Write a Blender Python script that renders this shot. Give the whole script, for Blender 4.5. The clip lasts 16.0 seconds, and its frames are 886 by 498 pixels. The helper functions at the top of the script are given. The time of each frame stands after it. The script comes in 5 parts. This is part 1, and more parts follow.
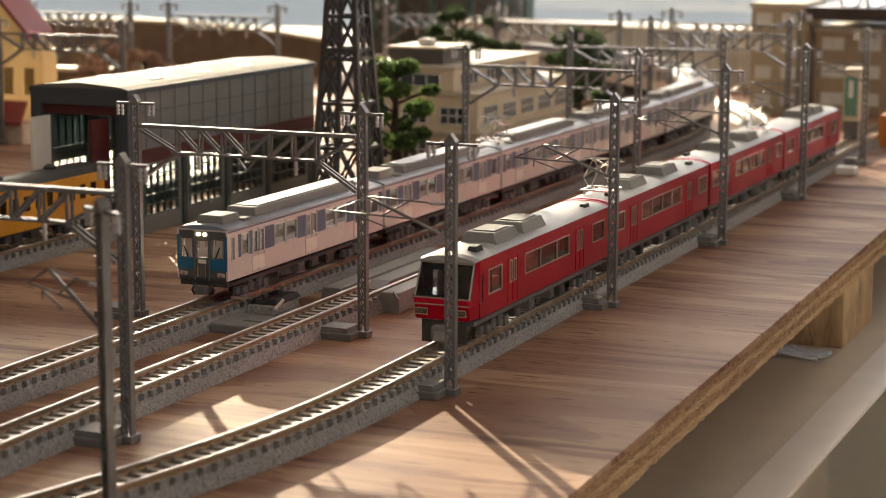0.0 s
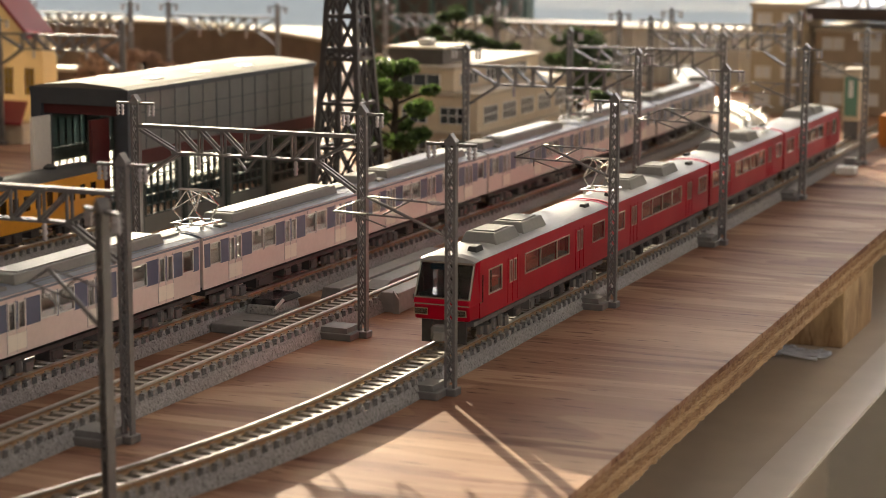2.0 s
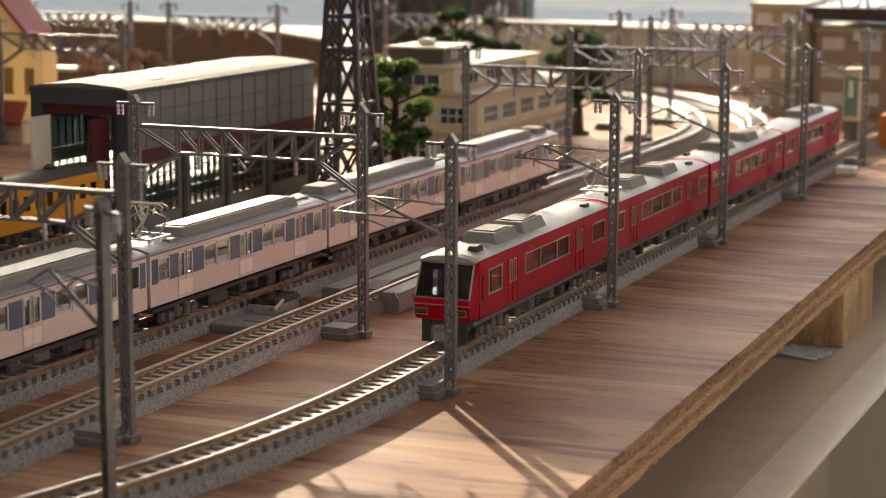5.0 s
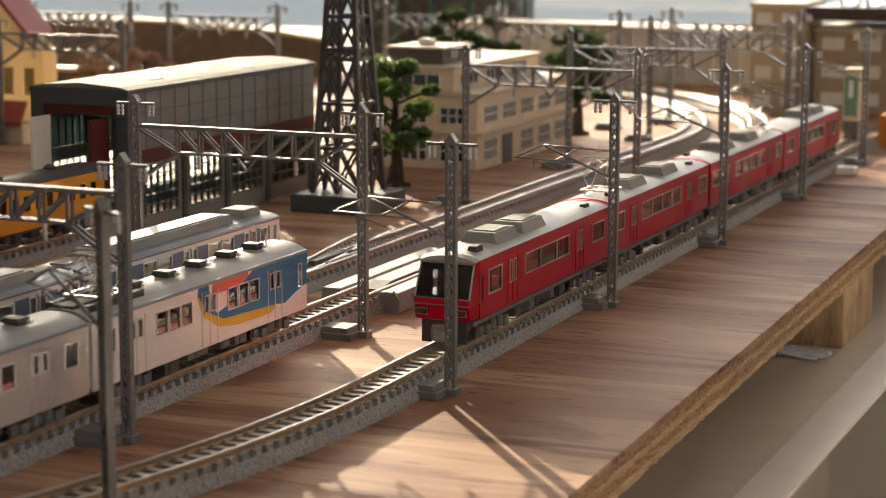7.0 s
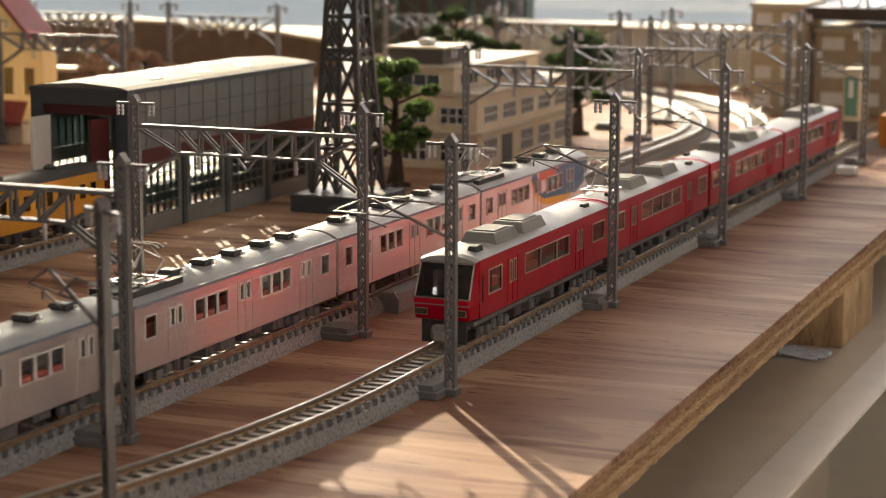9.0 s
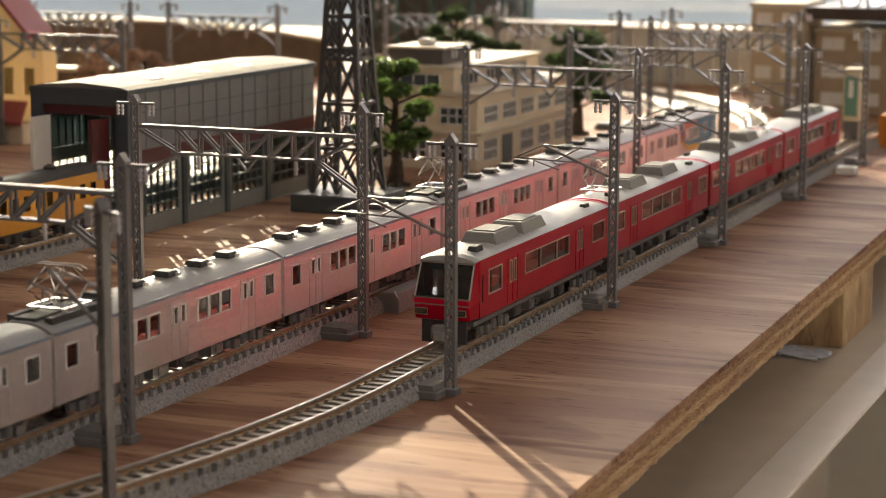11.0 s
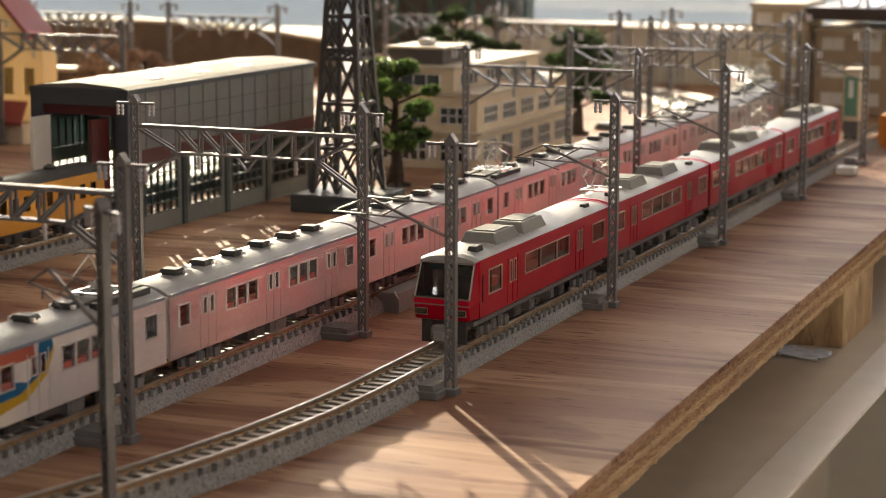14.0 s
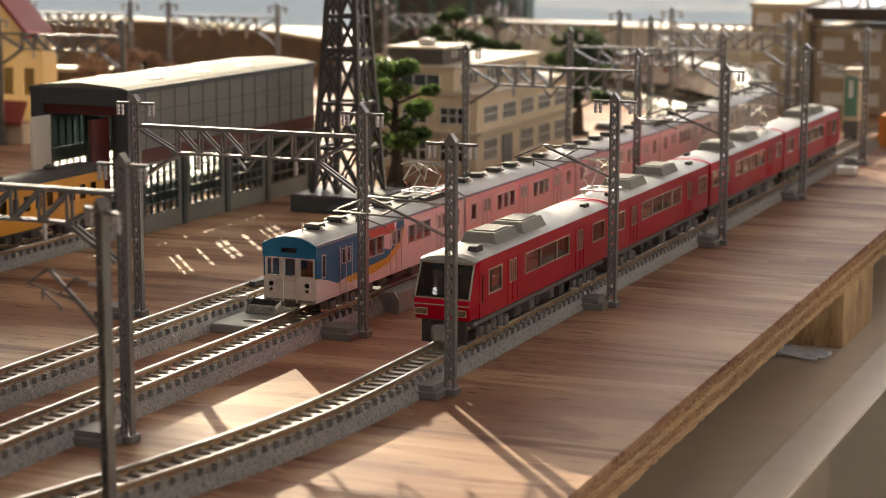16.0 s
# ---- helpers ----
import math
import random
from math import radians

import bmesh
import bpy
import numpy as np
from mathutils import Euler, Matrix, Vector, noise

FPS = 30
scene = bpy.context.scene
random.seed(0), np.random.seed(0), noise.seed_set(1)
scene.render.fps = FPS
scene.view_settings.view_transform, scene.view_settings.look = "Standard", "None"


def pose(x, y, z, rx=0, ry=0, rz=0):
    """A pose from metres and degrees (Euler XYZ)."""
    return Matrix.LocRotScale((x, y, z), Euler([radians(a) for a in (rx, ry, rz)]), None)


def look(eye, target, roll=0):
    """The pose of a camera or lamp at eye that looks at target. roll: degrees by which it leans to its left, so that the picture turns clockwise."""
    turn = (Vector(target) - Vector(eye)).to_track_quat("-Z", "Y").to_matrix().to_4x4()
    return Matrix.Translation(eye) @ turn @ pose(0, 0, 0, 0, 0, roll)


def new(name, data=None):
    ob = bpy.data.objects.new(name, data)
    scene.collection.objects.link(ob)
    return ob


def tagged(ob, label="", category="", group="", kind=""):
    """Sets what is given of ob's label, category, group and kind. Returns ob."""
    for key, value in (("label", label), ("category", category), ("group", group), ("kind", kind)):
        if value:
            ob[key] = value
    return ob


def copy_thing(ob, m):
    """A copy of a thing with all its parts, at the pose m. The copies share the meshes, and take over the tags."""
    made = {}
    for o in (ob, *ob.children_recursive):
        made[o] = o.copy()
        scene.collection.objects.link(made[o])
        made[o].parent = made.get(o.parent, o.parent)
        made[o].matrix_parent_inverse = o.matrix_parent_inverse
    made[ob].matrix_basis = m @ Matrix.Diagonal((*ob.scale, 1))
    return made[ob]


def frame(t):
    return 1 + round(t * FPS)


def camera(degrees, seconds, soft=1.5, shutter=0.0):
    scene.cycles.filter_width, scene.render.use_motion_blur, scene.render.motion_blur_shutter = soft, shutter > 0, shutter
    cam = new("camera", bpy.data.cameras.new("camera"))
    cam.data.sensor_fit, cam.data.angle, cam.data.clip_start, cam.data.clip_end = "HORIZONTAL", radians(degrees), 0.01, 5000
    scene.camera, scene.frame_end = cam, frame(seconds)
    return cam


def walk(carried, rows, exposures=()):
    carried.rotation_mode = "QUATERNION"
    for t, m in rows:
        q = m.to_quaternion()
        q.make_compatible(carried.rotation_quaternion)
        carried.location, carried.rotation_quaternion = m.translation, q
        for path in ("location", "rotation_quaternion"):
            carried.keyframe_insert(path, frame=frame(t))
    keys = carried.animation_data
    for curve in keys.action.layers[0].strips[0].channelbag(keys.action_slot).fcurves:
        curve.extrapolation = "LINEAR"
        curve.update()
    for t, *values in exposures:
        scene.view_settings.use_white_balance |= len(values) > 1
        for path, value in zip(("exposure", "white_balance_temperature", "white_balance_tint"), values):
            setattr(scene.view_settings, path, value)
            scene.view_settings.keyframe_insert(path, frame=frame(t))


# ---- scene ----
# ---- camera, held still ----
cam = camera(24.97, 16.0, soft=0.8)
EYE = (0.2049, -0.4896, 0.1313)
CAM_POSE = pose(*EYE, 90 - 9.59, 0, 23.0) @ pose(0, 0, 0, 0, 0, 0.19)
walk(cam, [(0.0, CAM_POSE), (16.0, CAM_POSE)])
cam.data.dof.use_dof = True
cam.data.dof.focus_distance = 0.62
cam.data.dof.aperture_fstop = 29.0

# ---- light: low sun through the big window, sky, pale room ----
SUN_AZ = (-0.634, 0.773)
SUN_EL = 15.1
scene.view_settings.exposure = 2.35
world = bpy.data.worlds.new("world")
scene.world = world
world.use_nodes = True
wn = world.node_tree.nodes
sky = wn.new("ShaderNodeTexSky")
sky.sky_type, sky.sun_disc = "NISHITA", False
sky.sun_elevation = radians(SUN_EL)
sky.sun_rotation = math.atan2(SUN_AZ[0], SUN_AZ[1])
wn["Background"].inputs["Strength"].default_value = 0.05
world.node_tree.links.new(sky.outputs[0], wn["Background"].inputs["Color"])
sun = new("sun", bpy.data.lights.new("sun", "SUN"))
sun.data.energy, sun.data.angle, sun.data.color = 2.35, radians(0.5), (1.0, 0.86, 0.62)
ce, se = math.cos(radians(SUN_EL)), math.sin(radians(SUN_EL))
sun.matrix_world = look((SUN_AZ[0] * ce, SUN_AZ[1] * ce, se), (0, 0, 0))


def area_lamp(name, eye, target, w, h, power, colour):
    lamp = new(name, bpy.data.lights.new(name, "AREA"))
    lamp.data.shape, lamp.data.size, lamp.data.size_y = "RECTANGLE", w, h
    lamp.data.energy, lamp.data.color = power, colour
    lamp.matrix_world = look(eye, target)


area_lamp("window_light_back", (-0.80, 2.36, 0.545), (-0.7, 0.0, 0.345), 2.5, 0.92, 7.6, (1.0, 0.91, 0.88))
# added fill from the east side, where the room has no window
area_lamp("fill_light_side", (2.46, -0.9, 0.75), (0.0, 0.0, 0.0), 1.6, 1.1, 4.1, (1.0, 0.92, 0.90))


# ---- materials ----
def mat(name, colour, rough=0.5, metal=0.0, grain=0.12, scale=400.0, bump=0.1, stain=0.15, speck=None, spec=0.5):
    """A painted or moulded surface: colour varied at two scales, fine relief."""
    m = bpy.data.materials.new(name)
    m.use_nodes = True
    n, l = m.node_tree.nodes, m.node_tree.links
    b = n["Principled BSDF"]
    tc = n.new("ShaderNodeTexCoord")
    fine = n.new("ShaderNodeTexNoise")
    fine.inputs["Scale"].default_value, fine.inputs["Detail"].default_value = scale, 4
    wide = n.new("ShaderNodeTexNoise")
    wide.inputs["Scale"].default_value, wide.inputs["Detail"].default_value = scale / 14, 3
    l.new(tc.outputs["Object"], fine.inputs["Vector"]), l.new(tc.outputs["Object"], wide.inputs["Vector"])
    ramp = n.new("ShaderNodeValToRGB")
    c = Vector(colour)
    e = ramp.color_ramp.elements
    e[0].position, e[1].position = 0.3, 0.7
    e[0].color, e[1].color = (*(c * (1 - grain)), 1), (*(Vector([min(1, k) for k in c * (1 + grain)])), 1)
    l.new(fine.outputs["Fac"], ramp.inputs["Fac"])
    mix = n.new("ShaderNodeMix")
    mix.data_type = "RGBA"
    mix.inputs["B"].default_value = (*(c * 0.72), 1)
    mul = n.new("ShaderNodeMath")
    mul.operation = "MULTIPLY"
    mul.inputs[1].default_value = stain * 2
    l.new(wide.outputs["Fac"], mul.inputs[0]), l.new(mul.outputs[0], mix.inputs["Factor"])
    l.new(ramp.outputs["Color"], mix.inputs["A"])
    out = mix.outputs["Result"]
    if speck:
        sp = n.new("ShaderNodeTexNoise")
        sp.inputs["Scale"].default_value, sp.inputs["Detail"].default_value = 1300, 2
        l.new(tc.outputs["Object"], sp.inputs["Vector"])
        r2 = n.new("ShaderNodeValToRGB")
        r2.color_ramp.elements[0].position, r2.color_ramp.elements[1].position = 0.60, 0.66
        l.new(sp.outputs["Fac"], r2.inputs["Fac"])
        m2 = n.new("ShaderNodeMix")
        m2.data_type = "RGBA"
        m2.inputs["B"].default_value = (*speck, 1)
        l.new(out, m2.inputs["A"]), l.new(r2.outputs["Color"], m2.inputs["Factor"])
        out = m2.outputs["Result"]
    l.new(out, b.inputs["Base Color"])
    rr = n.new("ShaderNodeMapRange")
    rr.inputs["To Min"].default_value, rr.inputs["To Max"].default_value = max(0.03, rough - 0.12), min(1, rough + 0.12)
    l.new(wide.outputs["Fac"], rr.inputs["Value"]), l.new(rr.outputs["Result"], b.inputs["Roughness"])
    b.inputs["Metallic"].default_value = metal
    b.inputs["Specular IOR Level"].default_value = spec
    bp = n.new("ShaderNodeBump")
    bp.inputs["Strength"].default_value, bp.inputs["Distance"].default_value = bump, 0.0004
    l.new(fine.outputs["Fac"], bp.inputs["Height"]), l.new(bp.outputs["Normal"], b.inputs["Normal"])
    return m


def wood(name, dark, light, along=(3.0, 60.0, 60.0), rough=0.5, bump=0.15, fine=1.0, spec=0.4):
    """Stretched rings and pores, in metres."""
    m = bpy.data.materials.new(name)
    m.use_nodes = True
    n, l = m.node_tree.nodes, m.node_tree.links
    b = n["Principled BSDF"]
    tc, mp = n.new("ShaderNodeTexCoord"), n.new("ShaderNodeMapping")
    mp.inputs["Scale"].default_value = along
    mp.inputs["Rotation"].default_value = (0, 0, radians(4))
    l.new(tc.outputs["Object"], mp.inputs["Vector"])
    big, pores = n.new("ShaderNodeTexNoise"), n.new("ShaderNodeTexNoise")
    big.inputs["Scale"].default_value, big.inputs["Detail"].default_value, big.inputs["Distortion"].default_value = 1.3, 5, 1.2
    pores.inputs["Scale"].default_value, pores.inputs["Detail"].default_value = 9.0 * fine, 6
    l.new(mp.outputs[0], big.inputs["Vector"]), l.new(mp.outputs[0], pores.inputs["Vector"])
    r1 = n.new("ShaderNodeValToRGB")
    r1.color_ramp.elements[0].position, r1.color_ramp.elements[1].position = 0.32, 0.66
    r1.color_ramp.elements[0].color, r1.color_ramp.elements[1].color = (*dark, 1), (*light, 1)
    l.new(big.outputs["Fac"], r1.inputs["Fac"])
    r2 = n.new("ShaderNodeValToRGB")
    r2.color_ramp.elements[0].position, r2.color_ramp.elements[1].position = 0.3, 0.62
    r2.color_ramp.elements[0].color, r2.color_ramp.elements[1].color = (0.62, 0.58, 0.55, 1), (1, 1, 1, 1)
    l.new(pores.outputs["Fac"], r2.inputs["Fac"])
    mx = n.new("ShaderNodeMix")
    mx.data_type, mx.blend_type = "RGBA", "MULTIPLY"
    mx.inputs["Factor"].default_value = 0.75
    l.new(r1.outputs["Color"], mx.inputs["A"]), l.new(r2.outputs["Color"], mx.inputs["B"])
    thin, r3, m3 = n.new("ShaderNodeTexNoise"), n.new("ShaderNodeValToRGB"), n.new("ShaderNodeMix")
    thin.inputs["Scale"].default_value, thin.inputs["Detail"].default_value, thin.inputs["Distortion"].default_value = 3.1, 3, 0.8
    l.new(mp.outputs[0], thin.inputs["Vector"])
    r3.color_ramp.elements[0].position, r3.color_ramp.elements[1].position = 0.56, 0.68
    r3.color_ramp.elements[0].color, r3.color_ramp.elements[1].color = (1, 1, 1, 1), (0.50, 0.42, 0.38, 1)
    l.new(thin.outputs["Fac"], r3.inputs["Fac"])
    m3.data_type, m3.blend_type = "RGBA", "MULTIPLY"
    m3.inputs["Factor"].default_value = 0.85
    l.new(mx.outputs["Result"], m3.inputs["A"]), l.new(r3.outputs["Color"], m3.inputs["B"])
    l.new(m3.outputs["Result"], b.inputs["Base Color"])
    b.inputs["Roughness"].default_value, b.inputs["Specular IOR Level"].default_value = rough, spec
    bp = n.new("ShaderNodeBump")
    bp.inputs["Strength"].default_value, bp.inputs["Distance"].default_value = bump, 0.0005
    l.new(pores.outputs["Fac"], bp.inputs["Height"]), l.new(bp.outputs["Normal"], b.inputs["Normal"])
    return m


def board_face():
    """Sliced plywood face: broad figure, dark late wood lines, short open pores, a sheen that follows the fibres."""
    m = bpy.data.materials.new("plywood_face")
    m.use_nodes = True
    n, l = m.node_tree.nodes, m.node_tree.links
    b = n["Principled BSDF"]
    tc = n.new("ShaderNodeTexCoord")

    def grain(scale, detail, warp, stretch, low, high, c0, c1):
        mp, tx, rp = n.new("ShaderNodeMapping"), n.new("ShaderNodeTexNoise"), n.new("ShaderNodeValToRGB")
        mp.inputs["Scale"].default_value, mp.inputs["Rotation"].default_value = stretch, (0, 0, radians(4))
        tx.inputs["Scale"].default_value, tx.inputs["Detail"].default_value, tx.inputs["Distortion"].default_value = scale, detail, warp
        e = rp.color_ramp.elements
        e[0].position, e[1].position, e[0].color, e[1].color = low, high, (*c0, 1), (*c1, 1)
        l.new(tc.outputs["Object"], mp.inputs["Vector"]), l.new(mp.outputs[0], tx.inputs["Vector"]), l.new(tx.outputs["Fac"], rp.inputs["Fac"])
        return tx.outputs["Fac"], rp.outputs["Color"]

    def times(a, c, amount):
        mx = n.new("ShaderNodeMix")
        mx.data_type, mx.blend_type = "RGBA", "MULTIPLY"
        mx.inputs["Factor"].default_value = amount
        l.new(a, mx.inputs["A"]), l.new(c, mx.inputs["B"])
        return mx.outputs["Result"]

    white = (1, 1, 1)
    _, figure = grain(1.3, 3, 1.6, (1.8, 15, 15), 0.34, 0.64, (0.272, 0.144, 0.097), (0.46, 0.294, 0.191))
    _, late = grain(2.0, 2, 2.0, (1.5, 15, 15), 0.585, 0.63, white, (0.45, 0.34, 0.31))
    _, edge = grain(1.6, 2, 3.0, (1.7, 11, 11), 0.488, 0.497, (0.50, 0.38, 0.34), white)
    fibre, streak = grain(5.0, 5, 0.3, (9, 80, 80), 0.34, 0.60, (0.62, 0.58, 0.56), white)
    _, pores = grain(6.0, 2, 0.2, (13, 95, 95), 0.31, 0.36, (0.32, 0.23, 0.20), white)
    out = times(times(times(times(figure, late, 0.7), edge, 0.5), streak, 0.35), pores, 0.8)
    l.new(out, b.inputs["Base Color"])
    b.inputs["Roughness"].default_value, b.inputs["Specular IOR Level"].default_value = 0.58, 0.04
    bp = n.new("ShaderNodeBump")
    bp.inputs["Strength"].default_value, bp.inputs["Distance"].default_value = 0.35, 0.0004
    l.new(fibre, bp.inputs["Height"]), l.new(bp.outputs["Normal"], b.inputs["Normal"])
    return m


def glow(name, colour, power):
    m = bpy.data.materials.new(name)
    m.use_nodes = True
    b = m.node_tree.nodes["Principled BSDF"]
    b.inputs["Base Color"].default_value = (*colour, 1)
    b.inputs["Emission Color"].default_value, b.inputs["Emission Strength"].default_value = (*colour, 1), power
    return m


def glass(name, tint, rough=0.02):
    m = bpy.data.materials.new(name)
    m.use_nodes = True
    b = m.node_tree.nodes["Principled BSDF"]
    b.inputs["Base Color"].default_value = (*tint, 1)
    b.inputs["Transmission Weight"].default_value, b.inputs["Roughness"].default_value, b.inputs["IOR"].default_value = 1.0, rough, 1.45
    return m


def ribbed(m, pitch=0.0009, depth=0.12):
    """Fine pressed ribs along the car side."""
    n, l = m.node_tree.nodes, m.node_tree.links
    tc, sep = n.new("ShaderNodeTexCoord"), n.new("ShaderNodeSeparateXYZ")
    l.new(tc.outputs["Object"], sep.inputs[0])
    sn = n.new("ShaderNodeMath")
    sn.operation = "MULTIPLY"
    sn.inputs[1].default_value = 2 * math.pi / pitch
    l.new(sep.outputs["Z"], sn.inputs[0])
    si = n.new("ShaderNodeMath")
    si.operation = "SINE"
    l.new(sn.outputs[0], si.inputs[0])
    bp = n.new("ShaderNodeBump")
    bp.inputs["Strength"].default_value, bp.inputs["Distance"].default_value = depth, 0.0003
    l.new(si.outputs[0], bp.inputs["Height"])
    l.new(bp.outputs["Normal"], n["Principled BSDF"].inputs["Normal"])
    return m


PLY_TOP = board_face()
PLY_A = wood("ply_long_grain", (0.36, 0.22, 0.11), (0.62, 0.43, 0.25), along=(150, 30, 900), rough=0.7, bump=0.6)
PLY_B = wood("ply_end_grain", (0.25, 0.13, 0.065), (0.46, 0.29, 0.16), along=(300, 120, 700), rough=0.8, bump=0.9)
BLOCK = wood("pine_block", (0.38, 0.24, 0.12), (0.53, 0.38, 0.21), along=(70, 45, 14), rough=0.6)
BALLAST = mat("ballast_grey", (0.27, 0.262, 0.258), 0.72, 0, 0.34, 1000, 1.0, 0.25, speck=(0.085, 0.08, 0.078))
SLEEPER = mat("sleeper_brown", (0.29, 0.25, 0.205), 0.55, 0, 0.2, 900, 0.2)
RAIL_WEB = mat("rail_side_brown", (0.36, 0.225, 0.12), 0.5, 0.25, 0.25, 300, 0.1, 0.25)
RAIL = mat("rail_steel", (0.58, 0.55, 0.51), 0.36, 1.0, 0.1, 300, 0.05)
POLE = mat("pole_grey", (0.15, 0.145, 0.145), 0.36, 0, 0.12, 600, 0.08)
PAD = mat("pad_grey", (0.16, 0.155, 0.15), 0.5, 0, 0.1, 500, 0.05)
INSUL = mat("insulator_clear", (0.45, 0.43, 0.45), 0.15, 0, 0.05, 900, 0.02)
RED = mat("train_red", (0.46, 0.002, 0.024), 0.33, 0.60, 0.04, 500, 0.01, 0.06, spec=0.25)
ROOF_GREY = mat("roof_light_grey", (0.29, 0.295, 0.30), 0.5, 0, 0.05, 700, 0.04, 0.08, spec=0.15)
ROOF_EDGE = mat("roof_blue_grey", (0.20, 0.23, 0.28), 0.45, 0, 0.06, 700, 0.04, spec=0.3)
AC_GREY = mat("unit_grey", (0.25, 0.245, 0.235), 0.68, 0, 0.05, 700, 0.05, spec=0.06)
STEEL_A = mat("stainless_warm", (0.70, 0.61, 0.57), 0.38, 0.10, 0.04, 600, 0.03, 0.06)
STEEL_B = ribbed(mat("stainless_ribbed", (0.74, 0.70, 0.71), 0.34, 0.80, 0.04, 600, 0.03, 0.06))
STEEL_P = mat("stainless_plain", (0.62, 0.60, 0.60), 0.32, 0.6, 0.04, 600, 0.03, 0.06)
BLUE_BAND = mat("band_blue", (0.10, 0.135, 0.215), 0.35, 0, 0.06, 600, 0.02)
BLUE = mat("livery_blue", (0.010, 0.155, 0.33), 0.33, 0, 0.05, 600, 0.02)
SKYBLUE = mat("front_blue", (0.012, 0.15, 0.29), 0.33, 0, 0.05, 600, 0.02)
YELLOW = mat("livery_yellow", (0.60, 0.38, 0.02), 0.4, 0, 0.05, 600, 0.02)
CREAM_SQ = mat("panel_cream", (0.86, 0.82, 0.72), 0.4, 0, 0.04, 600, 0.02)
DARK = mat("underframe_dark", (0.045, 0.042, 0.04), 0.55, 0, 0.2, 700, 0.1)
UGREY = mat("underframe_grey", (0.13, 0.125, 0.12), 0.5, 0, 0.2, 700, 0.1)
VENT = mat("vent_dark", (0.06, 0.06, 0.058), 0.65, 0, 0.15, 700, 0.05, spec=0.25)
FACE_DARK = mat("front_green_grey", (0.11, 0.12, 0.115), 0.4, 0, 0.08, 700, 0.04)
BLACK = mat("black_gloss", (0.012, 0.012, 0.015), 0.12, 0, 0.05, 500, 0.01)
GOLD = mat("window_frame_silver", (0.62, 0.54, 0.46), 0.3, 0.8, 0.06, 500, 0.03)
CHROME = mat("bright_metal", (0.70, 0.68, 0.64), 0.18, 1.0, 0.04, 500, 0.02)
WHITE = mat("white_moulding", (0.72, 0.70, 0.66), 0.4, 0, 0.05, 600, 0.03)
SEAT = mat("seat_red", (0.55, 0.13, 0.09), 0.8, 0, 0.15, 900, 0.1)
GLASS = glass("window_glass", (0.86, 0.88, 0.88))
FROSTED = glass("frosted_glass", (0.80, 0.82, 0.78), 0.45)
GLASS_TEAL = glass("teal_glass", (0.0015, 0.004, 0.0045), 0.3)
GLASS_DARK = glass("tinted_glass", (0.30, 0.31, 0.33))
HEADLIGHT = glow("headlight_warm", (1.0, 0.78, 0.45), 1.2)
TRAIN_YELLOW = mat("train_yellow", (0.62, 0.27, 0.012), 0.4, 0, 0.06, 500, 0.03)


